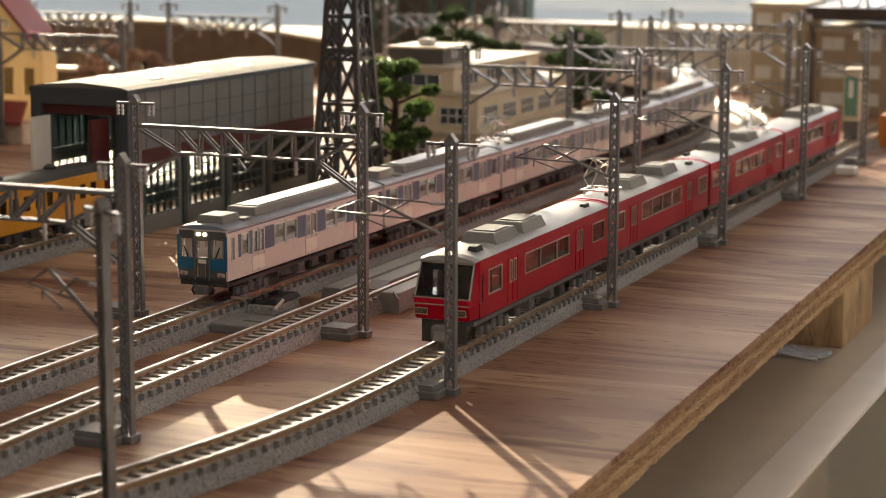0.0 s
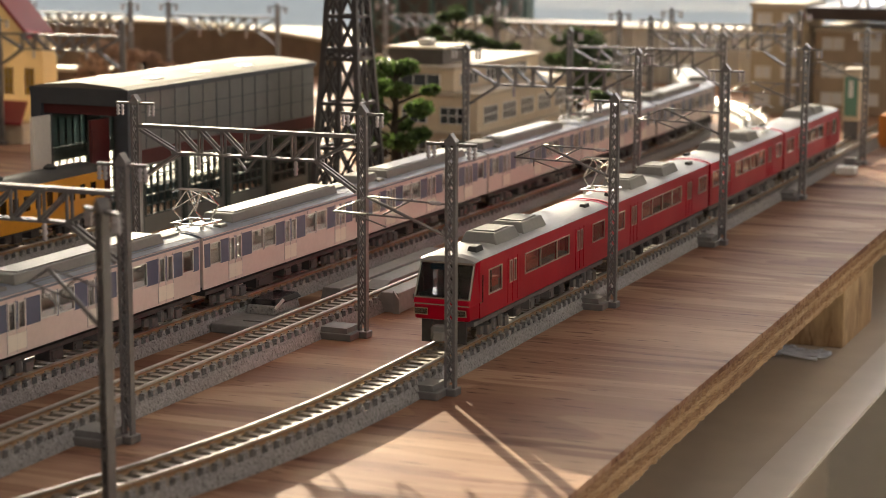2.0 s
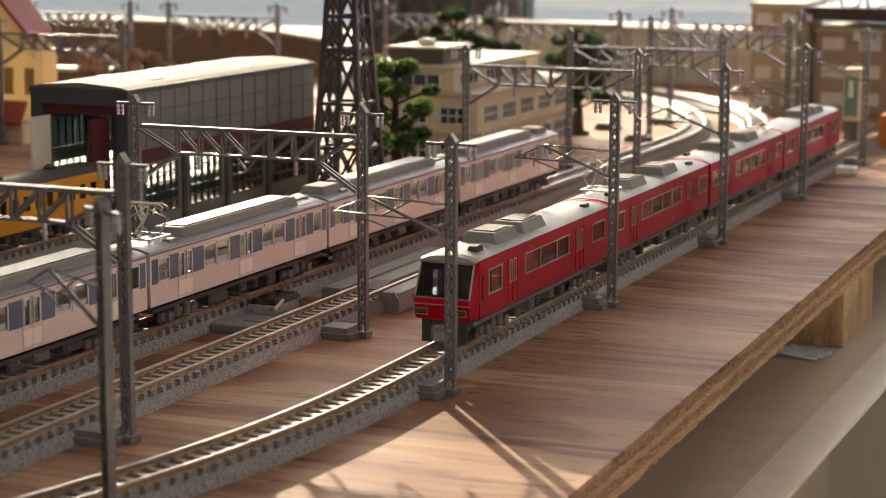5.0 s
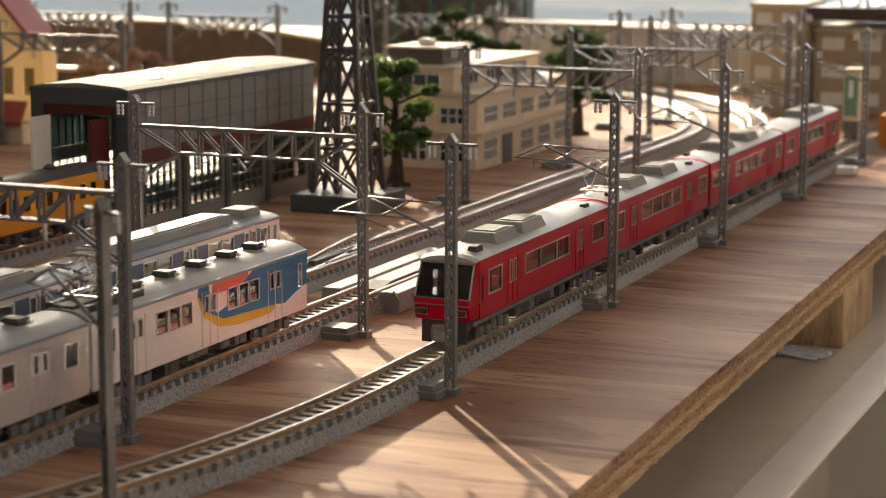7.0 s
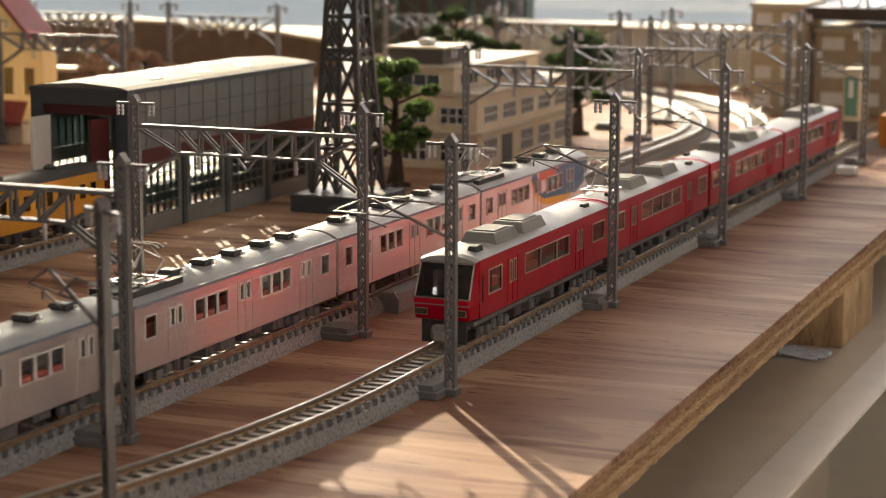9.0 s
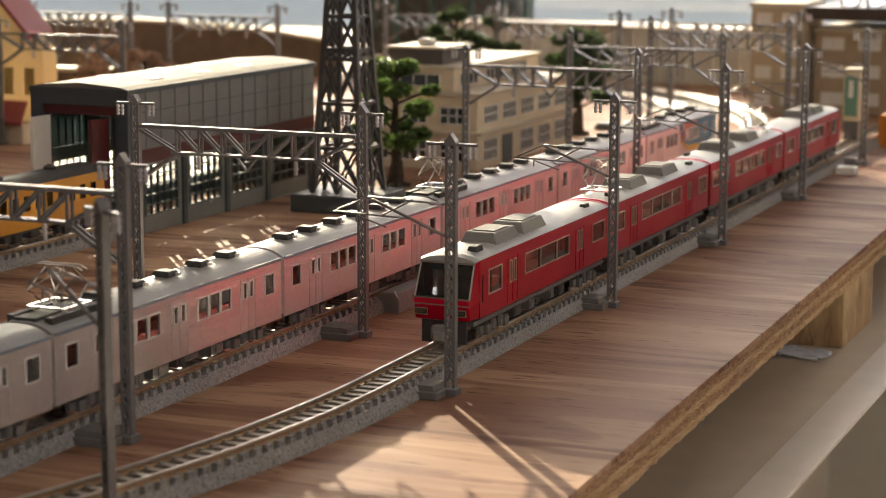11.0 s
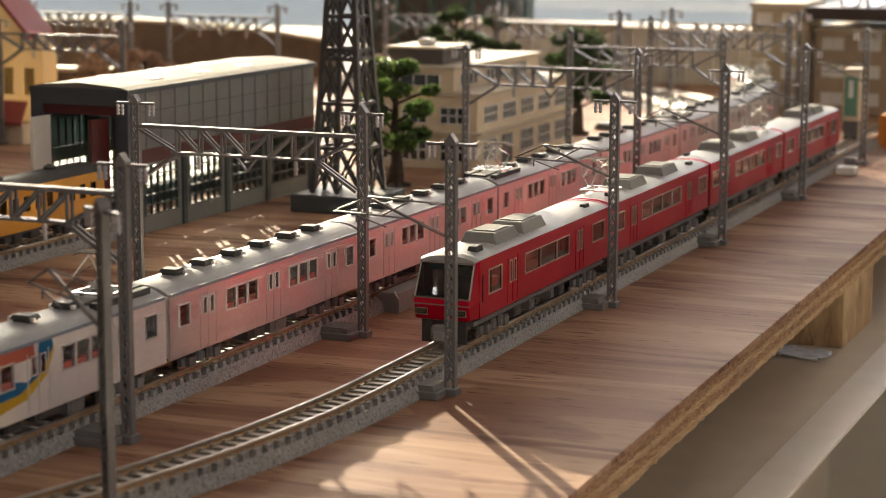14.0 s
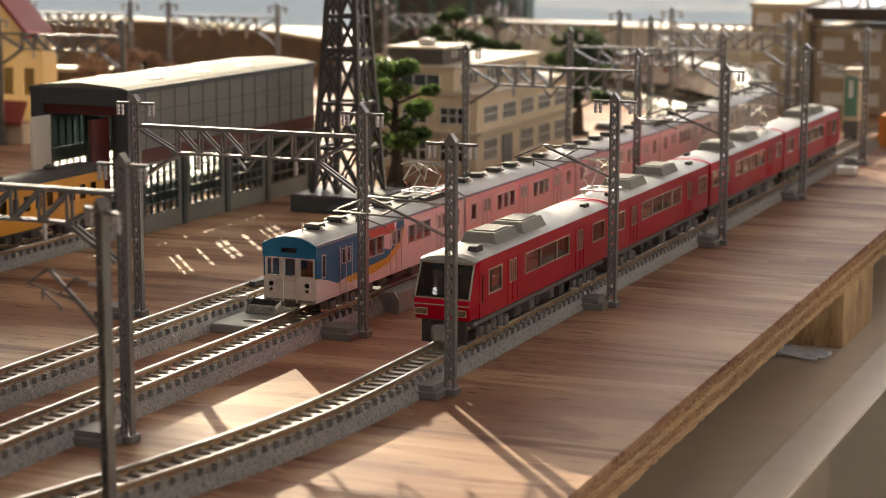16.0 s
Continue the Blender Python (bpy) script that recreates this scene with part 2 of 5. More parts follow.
# ---- mesh helpers ----
class Geo:
    def __init__(self):
        self.v, self.f = [], []

    def quad_ring(self, rings, closed=True, caps=True):
        base, k = len(self.v), len(rings[0])
        for r in rings:
            self.v.extend(r)
        for i in range(len(rings) - 1):
            for j in range(k if closed else k - 1):
                a, b = base + i * k + j, base + i * k + (j + 1) % k
                self.f.append((a, b, b + k, a + k))
        if caps:
            self.f.append(tuple(range(base + k - 1, base - 1, -1)))
            e = base + (len(rings) - 1) * k
            self.f.append(tuple(range(e, e + k)))
        return self

    def box(self, x0, x1, y0, y1, z0, z1, taper=0.0):
        t = taper
        lo = [(x0, y0, z0), (x1, y0, z0), (x1, y1, z0), (x0, y1, z0)]
        hi = [(x0 + t, y0 + t, z1), (x1 - t, y0 + t, z1), (x1 - t, y1 - t, z1), (x0 + t, y1 - t, z1)]
        return self.quad_ring([lo, hi])

    def bar(self, p, q, w, h=None, sides=4):
        """A straight bar from p to q."""
        p, q, h = Vector(p), Vector(q), h or w
        d = (q - p).normalized()
        up = Vector((0, 0, 1)) if abs(d.z) < 0.95 else Vector((0, 1, 0))
        s = d.cross(up).normalized()
        u = s.cross(d)
        if sides == 4:
            o = [s * w / 2 + u * h / 2, -s * w / 2 + u * h / 2, -s * w / 2 - u * h / 2, s * w / 2 - u * h / 2]
        else:
            o = [s * math.cos(2 * math.pi * i / sides) * w / 2 + u * math.sin(2 * math.pi * i / sides) * h / 2 for i in range(sides)]
            o.reverse()
        o.reverse()
        return self.quad_ring([[tuple(p + k) for k in o], [tuple(q + k) for k in o]])

    def tube(self, points, r, sides=5):
        for p, q in zip(points, points[1:]):
            self.bar(p, q, 2 * r, 2 * r, sides)
        return self

    def lathe(self, x, y, rows, n=10):
        """rows of (radius, z)."""
        return self.quad_ring([[(x + r * math.cos(2 * math.pi * i / n), y + r * math.sin(2 * math.pi * i / n), z) for i in range(n)] for r, z in rows])

    def wheel(self, x0, x1, y, z, r, n=12):
        ring = lambda x, k: [(x, y + k * math.cos(2 * math.pi * i / n), z + k * math.sin(2 * math.pi * i / n)) for i in range(n)]
        return self.quad_ring([ring(x0, r), ring(x1, r)])

    def along(self, profile, y0, y1):
        """A profile of (x, z), anticlockwise seen from -y, drawn out along y."""
        return self.quad_ring([[(x, y0, z) for x, z in profile], [(x, y1, z) for x, z in profile]])

    def mesh(self, name, material, smooth=False, fix=True):
        me = bpy.data.meshes.new(name)
        me.from_pydata(self.v, [], self.f)
        me.materials.append(material)
        if fix:
            bm = bmesh.new()
            bm.from_mesh(me)
            bmesh.ops.recalc_face_normals(bm, faces=bm.faces)
            bm.to_mesh(me)
            bm.free()
        if smooth:
            me.polygons.foreach_set("use_smooth", [True] * len(me.polygons))
        return me


def part(name, geo, material, parent=None, label="", bevel=0.0, smooth=False):
    me = geo if isinstance(geo, bpy.types.Mesh) else geo.mesh(name, material, smooth)
    ob = new(name, me)
    if parent:
        ob.parent = parent
    if label:
        ob["label"] = label
    if bevel:
        b = ob.modifiers.new("bevel", "BEVEL")
        b.width, b.segments, b.limit_method, b.angle_limit = bevel, 2, "ANGLE", radians(50)
    return ob


def thing(name, label, category, m=None, group="", kind=""):
    ob = tagged(new(name), label, category, group, kind)
    ob.empty_display_size = 0.01
    if m is not None:
        ob.matrix_basis = m
    return ob


# ---- lines of way: straights and arcs, by length ----
class Path:
    def __init__(self, x, y, heading, pieces):
        """heading in degrees, 0 along +y, positive to the left; pieces of (length, radius or 0), radius positive to the left."""
        self.p = []
        h = radians(heading)
        for length, r in pieces:
            self.p.append((x, y, h, length, r))
            x, y, h = self.step(x, y, h, length, r)

    @staticmethod
    def step(x, y, h, s, r):
        if not r:
            return x - math.sin(h) * s, y + math.cos(h) * s, h
        a = s / r
        cx, cy = x - r * math.cos(h), y - r * math.sin(h)
        return cx + r * math.cos(h + a), cy + r * math.sin(h + a), h + a

    def length(self):
        return sum(k[3] for k in self.p)

    def at(self, s):
        for i, (x, y, h, length, r) in enumerate(self.p):
            if s <= length or i == len(self.p) - 1:
                return self.step(x, y, h, s, r)
            s -= length


TRAIN_Z = 0.0065
XR, XB, XA, XY = -0.0175, -0.0765, -0.1133, -0.2360
ARC = 0.45 * radians(15)


def path_from(x, y_arc, y_far, far):
    """Starts in the south on a 15 degree slant, bends onto the straight at x, and goes on through the far pieces."""
    dx, dy = 0.45 * (1 - math.cos(radians(15))), 0.45 * math.sin(radians(15))
    south = 1.7
    # reversed turn: heading +15 to the left would run west, so the slant runs from the south-west
    x1, y1 = x - dx, y_arc - dy
    x0, y0 = x1 - math.sin(radians(15)) * south, y1 - math.cos(radians(15)) * south
    p = Path(x0, y0, -15, [(south, 0), (ARC, 0.45), (y_far - y_arc, 0)] + far)
    p.zero = south + ARC - y_arc          # way length at y = 0
    return p


PATH_R = path_from(XR, -0.012, 1.25, [])
PATH_B = path_from(XB, -0.145, 0.59, [(0.387 * radians(90), 0.387), (0.02, 0)])
PATH_A = path_from(XA, -0.145, 0.59, [(0.347 * radians(90), 0.347), (0.02, 0)])
PATH_C = Path(XA, 0.10, 0, [(0.0764, 0.45), (0.050, -0.45)])
PATH_Y = Path(XY, -0.5, 0, [(0.695, 0)])
PATH_Z = Path(-0.323, -0.28, 0, [(0.78, 0)])


def lift(path, s, z=0.0):
    x, y, h = path.at(s)
    return Matrix.Translation((x, y, z)) @ Matrix.Rotation(h, 4, "Z")


def settle(root, x, m=(0.9365, 1.0, 0.93)):
    """Brings a model to its size on the board, with its place along the tracks."""
    root.matrix_basis = Matrix.Translation((0, -0.054 * x, 0)) @ Matrix.Diagonal((*m, 1))
    return root


# ---- board, sill and room ----
def edge_x(y):
    return 0.0582 - 0.0190 * y


def plywood_board():
    b = thing("plywood_board", "thick plywood layout board with a rough sawn edge", "board", kind="structure")
    rnd = random.Random(4)
    levels = [0.0, -0.0016, -0.0042, -0.0064, -0.0090, -0.0116]
    for i, (hi, lo) in enumerate(zip(levels, levels[1:])):
        g = Geo()
        ys, y = [-2.1], -2.1
        while y < 1.38:
            y += (0.0013 if -0.15 < y < 0.6 else 0.02) * rnd.uniform(0.6, 1.6)
            ys.append(min(y, 1.38))
        wave = [noise.noise((yy * 160, i * 3.1, 0)) * (0.00035 if i == 4 else 0.00022 if i else 0.0001) for yy in ys]
        jag = [rnd.uniform(-1, 1) * (0.00010 if i == 0 else 0.00026 if i == 4 else 0.00030) for _ in ys]
        off = -0.0002 * i
        rings = []
        for k, yy in enumerate(ys):
            e = edge_x(yy) + jag[k] + wave[k] + off
            rings.append([(-0.95, yy, lo), (e + jag[k] * 0.6, yy, lo), (e, yy, hi), (-0.95, yy, hi)])
        g.quad_ring(rings)
        part("ply", g, PLY_TOP if i == 0 else (PLY_B if i in (1, 3) else PLY_A), b)
    return b


plywood_board()

SILL = mat("sill_beige", (0.62, 0.53, 0.42), 0.55, 0, 0.05, 60, 0.08, 0.12)
SILL_EDGE = mat("sill_edge_pale", (0.80, 0.73, 0.65), 0.45, 0, 0.04, 60, 0.05, 0.08)
GREY_FLOOR = mat("floor_grey", (0.50, 0.55, 0.60), 0.7, 0, 0.08, 20, 0.1, 0.15)
WALL = mat("wall_plaster", (0.66, 0.60, 0.52), 0.85, 0, 0.03, 40, 0.1, 0.06)
CEIL = mat("ceiling_white", (0.75, 0.73, 0.70), 0.9, 0, 0.03, 40, 0.1, 0.05)
SILL_GREY = mat("sill_grey", (0.16, 0.175, 0.20), 0.6, 0, 0.05, 20, 0.05, 0.1)
FRAME_W = mat("window_frame_white", (0.70, 0.70, 0.70), 0.4, 0, 0.03, 60, 0.03, 0.05)

g = Geo().box(-1.3, 0.0551, -2.3, 1.46, -0.052, -0.0465)
part("cabinet_top", g, SILL, tagged(new("cabinet"), "low beige cabinet top under the layout board", "cabinet", kind="structure"))
cab = bpy.data.objects["cabinet"]
part("cabinet_body", Geo().box(-1.3, -0.20, -2.3, 1.46, -0.76, -0.0522), SILL, cab)
part("edge_trim", Geo().box(0.0551, 0.0704, -2.3, 1.46, -0.0476, -0.0462), SILL_EDGE, cab, "pale edge strip")

support = thing("support_block", "sawn pine block propping up the plywood board", "wood block", pose(0.0262, 0.349, -0.0465))
part("block", Geo().box(-0.06, 0.015, -0.030, 0.030, 0.0, 0.0348), BLOCK, support, bevel=0.0006)

# crumpled plastic sheet tied beside the block
bag = thing("plastic_wrap", "crumpled pale plastic wrapping tied in a knot", "plastic wrap", pose(0.0337, 0.297, -0.0465))
PLASTIC = mat("plastic_pale", (0.66, 0.70, 0.76), 0.25, 0, 0.1, 300, 0.3, 0.1)
rnd = random.Random(8)
g = Geo()
for i in range(7):
    a, pts = rnd.uniform(-0.2, 0.2), []
    for k in range(7):
        pts.append((-0.022 + k * 0.0042, -0.006 + i * 0.0020 + rnd.uniform(-0.0008, 0.0008) + a * k * 0.001, 0.0009 + rnd.uniform(0, 0.0022)))
    g.tube(pts, 0.0007, 6)
part("folds", g, PLASTIC, bag)
g = Geo()
for i in range(5):
    pts = [(0.004 + 0.0026 * math.cos(k * 0.9 + i), 0.001 + 0.0024 * math.sin(k * 0.9 + i * 2), 0.0016 + 0.0007 * math.sin(k + i)) for k in range(8)]
    g.tube(pts, 0.0007, 5)
part("knot", g, PLASTIC, bag)


def box_ob(name, x0, x1, y0, y1, z0, z1, material, label, category):
    ob = part(name, Geo().box(x0, x1, y0, y1, z0, z1), material)
    return tagged(ob, label, category, kind="structure")


FZ = -0.76
box_ob("floor", -3.6, 2.6, -2.9, 2.5, FZ - 0.05, FZ, GREY_FLOOR, "grey linoleum floor", "floor")
box_ob("ceiling", -3.6, 2.6, -2.9, 2.5, 1.75, 1.8, CEIL, "plain white ceiling", "ceiling")
box_ob("wall_south", -3.6, 2.6, -2.9, -2.8, FZ, 1.75, WALL, "plain beige plaster wall", "wall")
box_ob("wall_west", -3.6, -3.5, -2.8, 2.4, FZ, 1.75, WALL, "plain beige plaster wall", "wall")
box_ob("wall_east", 2.5, 2.6, -2.8, 2.4, FZ, 1.75, WALL, "plain beige plaster wall", "wall")
box_ob("wall_north_low", -3.6, 2.6, 2.4, 2.5, FZ, -0.06, WALL, "plain plaster wall under the window", "wall")
box_ob("wall_north_high", -3.6, 2.6, 2.4, 2.5, 1.02, 1.75, WALL, "plain plaster wall over the window", "wall")
box_ob("wall_north_right", 0.45, 2.6, 2.4, 2.5, -0.06, 1.02, WALL, "plain plaster wall beside the window", "wall")
box_ob("wall_north_left", -3.6, -2.16, 2.4, 2.5, -0.06, 1.02, WALL, "plain plaster wall beside the window", "wall")
win = thing("window_1", "wide white-framed window behind the layout", "window", kind="structure")
for x in (-2.14, 0.43):
    part("window_frame", Geo().box(x - 0.02, x + 0.02, 2.41, 2.47, -0.058, 1.02), FRAME_W, win)
part("window_sill", Geo().box(-3.4, 0.6, 1.60, 2.4, -0.10, -0.058), SILL_GREY, win, "pale grey window sill")
part("window_rail", Geo().box(-2.12, 0.41, 2.42, 2.46, 0.98, 1.02), FRAME_W, win)
pane = part("pane", Geo().box(-2.12, 0.41, 2.438, 2.442, -0.058, 0.98), GLASS, win)
pane.visible_shadow = False

# ground outside
GROUND = mat("ground_outside", (0.36, 0.385, 0.41), 0.95, 0, 0.2, 2, 0.2, 0.2, spec=0.0)
box_ob("ground", -400, 400, -400, 400, -3.3, -3.2, GROUND, "pale ground outside the house", "ground")


# ---- track ----
def sweep(path, profile, s0, s1, step):
    g, n = Geo(), max(2, int((s1 - s0) / step))
    rings = []
    for i in range(n + 1):
        m = lift(path, s0 + (s1 - s0) * i / n)
        rings.append([tuple(m @ Vector((x, 0, z))) for x, z in profile])
    return g.quad_ring(rings)


def sleeper_geo(m, g):
    for c in ((-0.0061, 0.0061, -0.0012, 0.0012, 0.0026, 0.0052), (-0.0056, -0.0034, -0.0009, 0.0009, 0.0052, 0.0056), (0.0034, 0.0056, -0.0009, 0.0009, 0.0052, 0.0056)):
        k = Geo().box(*c)
        b = len(g.v)
        g.v.extend([tuple(m @ Vector(v)) for v in k.v])
        g.f.extend([tuple(b + i for i in f) for f in k.f])
    return g


SLEEPER_MESH = sleeper_geo(Matrix(), Geo()).mesh("sleeper", SLEEPER)
BED = [(-0.00925, 0.0), (0.00925, 0.0), (0.0089, 0.0014), (0.0079, 0.0040), (0.0074, 0.0031), (-0.0074, 0.0031), (-0.0079, 0.0040), (-0.0089, 0.0014)]


def track(path, y_near, y_far, label, drop=0.0):
    t = thing("railway_track", label, "railway track", group="layout tracks", kind="structure")
    total = path.length()
    t.scale = (1, 1, 0.93)
    part("ballast_bed", sweep(path, BED, 0.0, total, 0.008), BALLAST, t)
    for side in (-1, 1):
        c = side * 0.0048
        web = [(c - 0.0007, 0.0050), (c + 0.0007, 0.0050), (c + 0.00028, 0.0055), (c + 0.00028, 0.0063), (c - 0.00028, 0.0063), (c - 0.00028, 0.0055)]
        head = [(c - 0.00042, 0.0063), (c + 0.00042, 0.0063), (c + 0.00042, 0.0068), (c + 0.00028, 0.0070), (c - 0.00028, 0.0070), (c - 0.00042, 0.0068)]
        rail = part("rail", sweep(path, web, 0.0, total, 0.012), RAIL_WEB, t)
        part("rail_head", sweep(path, head, 0.0, total, 0.012), RAIL, rail, "bright worn rail head")
    rest, lumps, s = Geo(), Geo(), 0.002
    while s < total:
        x, y, h = path.at(s)
        if y_near < y < y_far:
            ob = part("sleeper", SLEEPER_MESH, SLEEPER, t)
            ob.matrix_basis = lift(path, s)
        else:
            sleeper_geo(lift(path, s), rest)
        m = lift(path, s + 0.00235)
        for side in (-1, 1):
            k = Geo().box(side * 0.0069 - 0.0010, side * 0.0069 + 0.0010, -0.0012, 0.0012, 0.0030, 0.0055, 0.0003)
            b = len(lumps.v)
            lumps.v.extend([tuple(m @ Vector(v)) for v in k.v])
            lumps.f.extend([tuple(b + i for i in f) for f in k.f])
        s += 0.0047
    tagged(part("ballast_shoulder", lumps.mesh("ballast_shoulder", BALLAST, fix=False), BALLAST, t), kind="stuff")
    tagged(part("sleepers_beyond", rest.mesh("sleepers_beyond", SLEEPER, fix=False), SLEEPER, t), kind="stuff")
    return t


def tracks():
    track(PATH_R, -0.16, 0.70, "grey ballasted model track bending by the board edge")
    track(PATH_B, -0.16, 0.62, "grey ballasted model track, the middle line past the turnout")
    track(PATH_A, -0.16, 0.62, "grey ballasted model track beside the turnout")
    track(PATH_C, 0.10, 0.50, "short grey ballasted branch track leaving the turnout")
    track(PATH_Y, -0.05, 0.19, "grey ballasted siding leading into the shed")
    track(PATH_Z, 0.1, 0.5, "grey ballasted siding behind the shed")


# ---- line poles and gantries ----
POLE_H = 0.078


def pole_parts(root, x=0.0, y=0.0, pad_side=-1, arms=True, detail=True):
    for sx in (-1, 1):
        part("upright", Geo().box(x + sx * 0.00125 - 0.0004, x + sx * 0.00125 + 0.0004, y - 0.0010, y + 0.0010, 0.0005, POLE_H - 0.0030), POLE, root)
    n, g = 18, Geo()
    step = (POLE_H - 0.008) / n
    for i in range(n):
        z0, z1 = 0.004 + i * step, 0.004 + (i + 1) * step
        for yy in (-0.0007, 0.0007):
            g.bar((x - 0.0011, y + yy, z0), (x + 0.0011, y + yy, z1), 0.00055, 0.0005)
            g.bar((x + 0.0011, y + yy, z0), (x - 0.0011, y + yy, z1), 0.00055, 0.0005)
    part("lattice", g, POLE, root)
    cap = [(x - 0.0018, POLE_H - 0.0032), (x + 0.0018, POLE_H - 0.0032), (x + 0.0018, POLE_H - 0.0022), (x, POLE_H + 0.0002), (x - 0.0018, POLE_H - 0.0022)]
    part("cap", Geo().along(cap, y - 0.0014, y + 0.0014), POLE, root)
    if arms:
        part("crossarm", Geo().box(x - 0.0078, x + 0.0078, y - 0.0006, y + 0.0006, POLE_H - 0.0034, POLE_H - 0.0026), POLE, root)
        for k in (-0.0072, -0.0054, 0.0054, 0.0072):
            part("insulator", Geo().lathe(x + k, y, [(0.0003, POLE_H - 0.0034), (0.0008, POLE_H - 0.0042), (0.0004, POLE_H - 0.0049), (0.0009, POLE_H - 0.0056), (0.0004, POLE_H - 0.0062), (0.0008, POLE_H - 0.0068), (0.0002, POLE_H - 0.0074)], 8), INSUL, root, "pale ribbed insulator", smooth=True)
    part("foot", Geo().box(x - 0.0024, x + 0.0024, y - 0.0024, y + 0.0024, 0.0, 0.0022), POLE, root, bevel=0.0003)
    a, b = sorted((x + pad_side * 0.0005, x + pad_side * 0.0135))
    pad = part("pad", Geo().box(a, b, y - 0.0088, y + 0.0030, 0.0, 0.0023), PAD, root, "flat grey clip-on pad", bevel=0.0003)
    part("pad_lip", Geo().box(a + 0.0010, b - 0.0018, y - 0.0076, y + 0.0022, 0.0023, 0.0040, 0.0003), PAD, pad)


def line_pole(m):
    root = thing("line_pole", "dark grey lattice line pole with wire bracket by the track", "line pole", m, "poles along the outer track")
    pole_parts(root)
    g = Geo()
    g.tube([(-0.002, 0, 0.0572), (-0.0262, 0, 0.0580), (-0.0362, 0, 0.0535)], 0.0003, 8)
    part("bracket_tube", g, POLE, root, smooth=True)
    part("pull_off_arm", Geo().tube([(-0.0375, 0, 0.0530), (-0.0125, 0, 0.0522)], 0.0003, 8).tube([(-0.030, 0, 0.0522), (-0.0205, 0, 0.0492)], 0.00025, 8).tube([(-0.030, 0, 0.053), (-0.030, 0, 0.0500)], 0.00025, 8), POLE, root, smooth=True)
    part("brace", Geo().tube([(-0.002, 0, 0.0478), (-0.0262, 0, 0.0578)], 0.0005, 8).tube([(-0.0120, 0, 0.0580), (-0.0215, 0, 0.0528)], 0.0003, 8), POLE, root, smooth=True)
    part("bracket_insulator", Geo().lathe(0, 0, [(0.0004, -0.002), (0.0007, -0.001), (0.0005, 0), (0.0007, 0.001), (0.0004, 0.002)], 8), INSUL, root).matrix_basis = pose(-0.005, 0, 0.0573, 0, 90, 0)
    return root


def gantry(m, w=0.0885):
    root = thing("line_gantry", "grey lattice gantry with a truss beam spanning two tracks", "line gantry", m, "gantries over the tracks")
    pole_parts(root, 0.0, 0.0, -1)
    pole_parts(root, -w, 0.0, -1)
    n = 6
    inner = (w - 0.034) / n
    xl = -w + 0.017
    for yy in (-0.0012, 0.0012):
        part("chord", Geo().box(-w + 0.002, -0.002, yy - 0.0005, yy + 0.0005, 0.0668, 0.0680), POLE, root)
        part("lower_chord", Geo().box(xl - 0.002, -0.015, yy - 0.0004, yy + 0.0004, 0.0582, 0.0590), POLE, root)
        for i in range(n + 1):
            x = xl + i * inner
            part("web_post", Geo().bar((x, yy, 0.0586), (x, yy, 0.067), 0.0007), POLE, root)
        for i in range(n):
            x = xl + i * inner
            up = i < n / 2
            part("web_bar", Geo().bar((x, yy, 0.067 if up else 0.0588), (x + inner, yy, 0.0588 if up else 0.067), 0.0008), POLE, root)
        part("web_bar", Geo().bar((-w + 0.0025, yy, 0.066), (xl, yy, 0.0588), 0.0009), POLE, root)
        part("web_bar", Geo().bar((-0.0025, yy, 0.066), (-0.017, yy, 0.0588), 0.0009), POLE, root)
        part("knee_brace", Geo().bar((xl, yy, 0.0584), (-w + 0.002, yy, 0.0490), 0.0010), POLE, root)
        part("knee_brace", Geo().bar((-0.017, yy, 0.0584), (-0.002, yy, 0.0490), 0.0010), POLE, root)
    for x in (-w * 0.5 - 0.019, -w * 0.5 + 0.019):
        part("insulator", Geo().lathe(x, 0, [(0.0003, 0.0582), (0.0009, 0.0570), (0.0005, 0.0562), (0.0011, 0.0552), (0.0005, 0.0545), (0.0009, 0.0536), (0.0003, 0.0530)], 8), INSUL, root, "pale ribbed insulator", smooth=True)
    part("hanger", Geo().tube([(-w / 2 - 0.004, 0, 0.0584), (-w / 2, 0, 0.0535), (-w / 2 + 0.004, 0, 0.0584)], 0.0005), POLE, root)
    return root


def poles():
    first = line_pole(pose(0, 0, 0))
    first.matrix_basis = pose(-0.0026, 0.0050, 0) @ Matrix.Diagonal((0.95, 0.95, 0.924, 1))
    for y in (0.141, 0.281, 0.421, 0.561):
        copy_thing(first, pose(-0.001, y, 0))
    copy_thing(first, pose(-0.0220, -0.1372, 0, 0, 0, -29))
    g0 = gantry(pose(-0.0569, 0.0637, 0))
    g0.scale = (0.914, 0.95, 0.932)
    for x, y in ((-0.0569, -0.0735), (-0.0569, 0.3437), (-0.0569, 0.4837), (-0.0569, 0.6237)):
        copy_thing(g0, pose(x, y, 0))


# ---- rolling stock ----
HALF = 0.0092


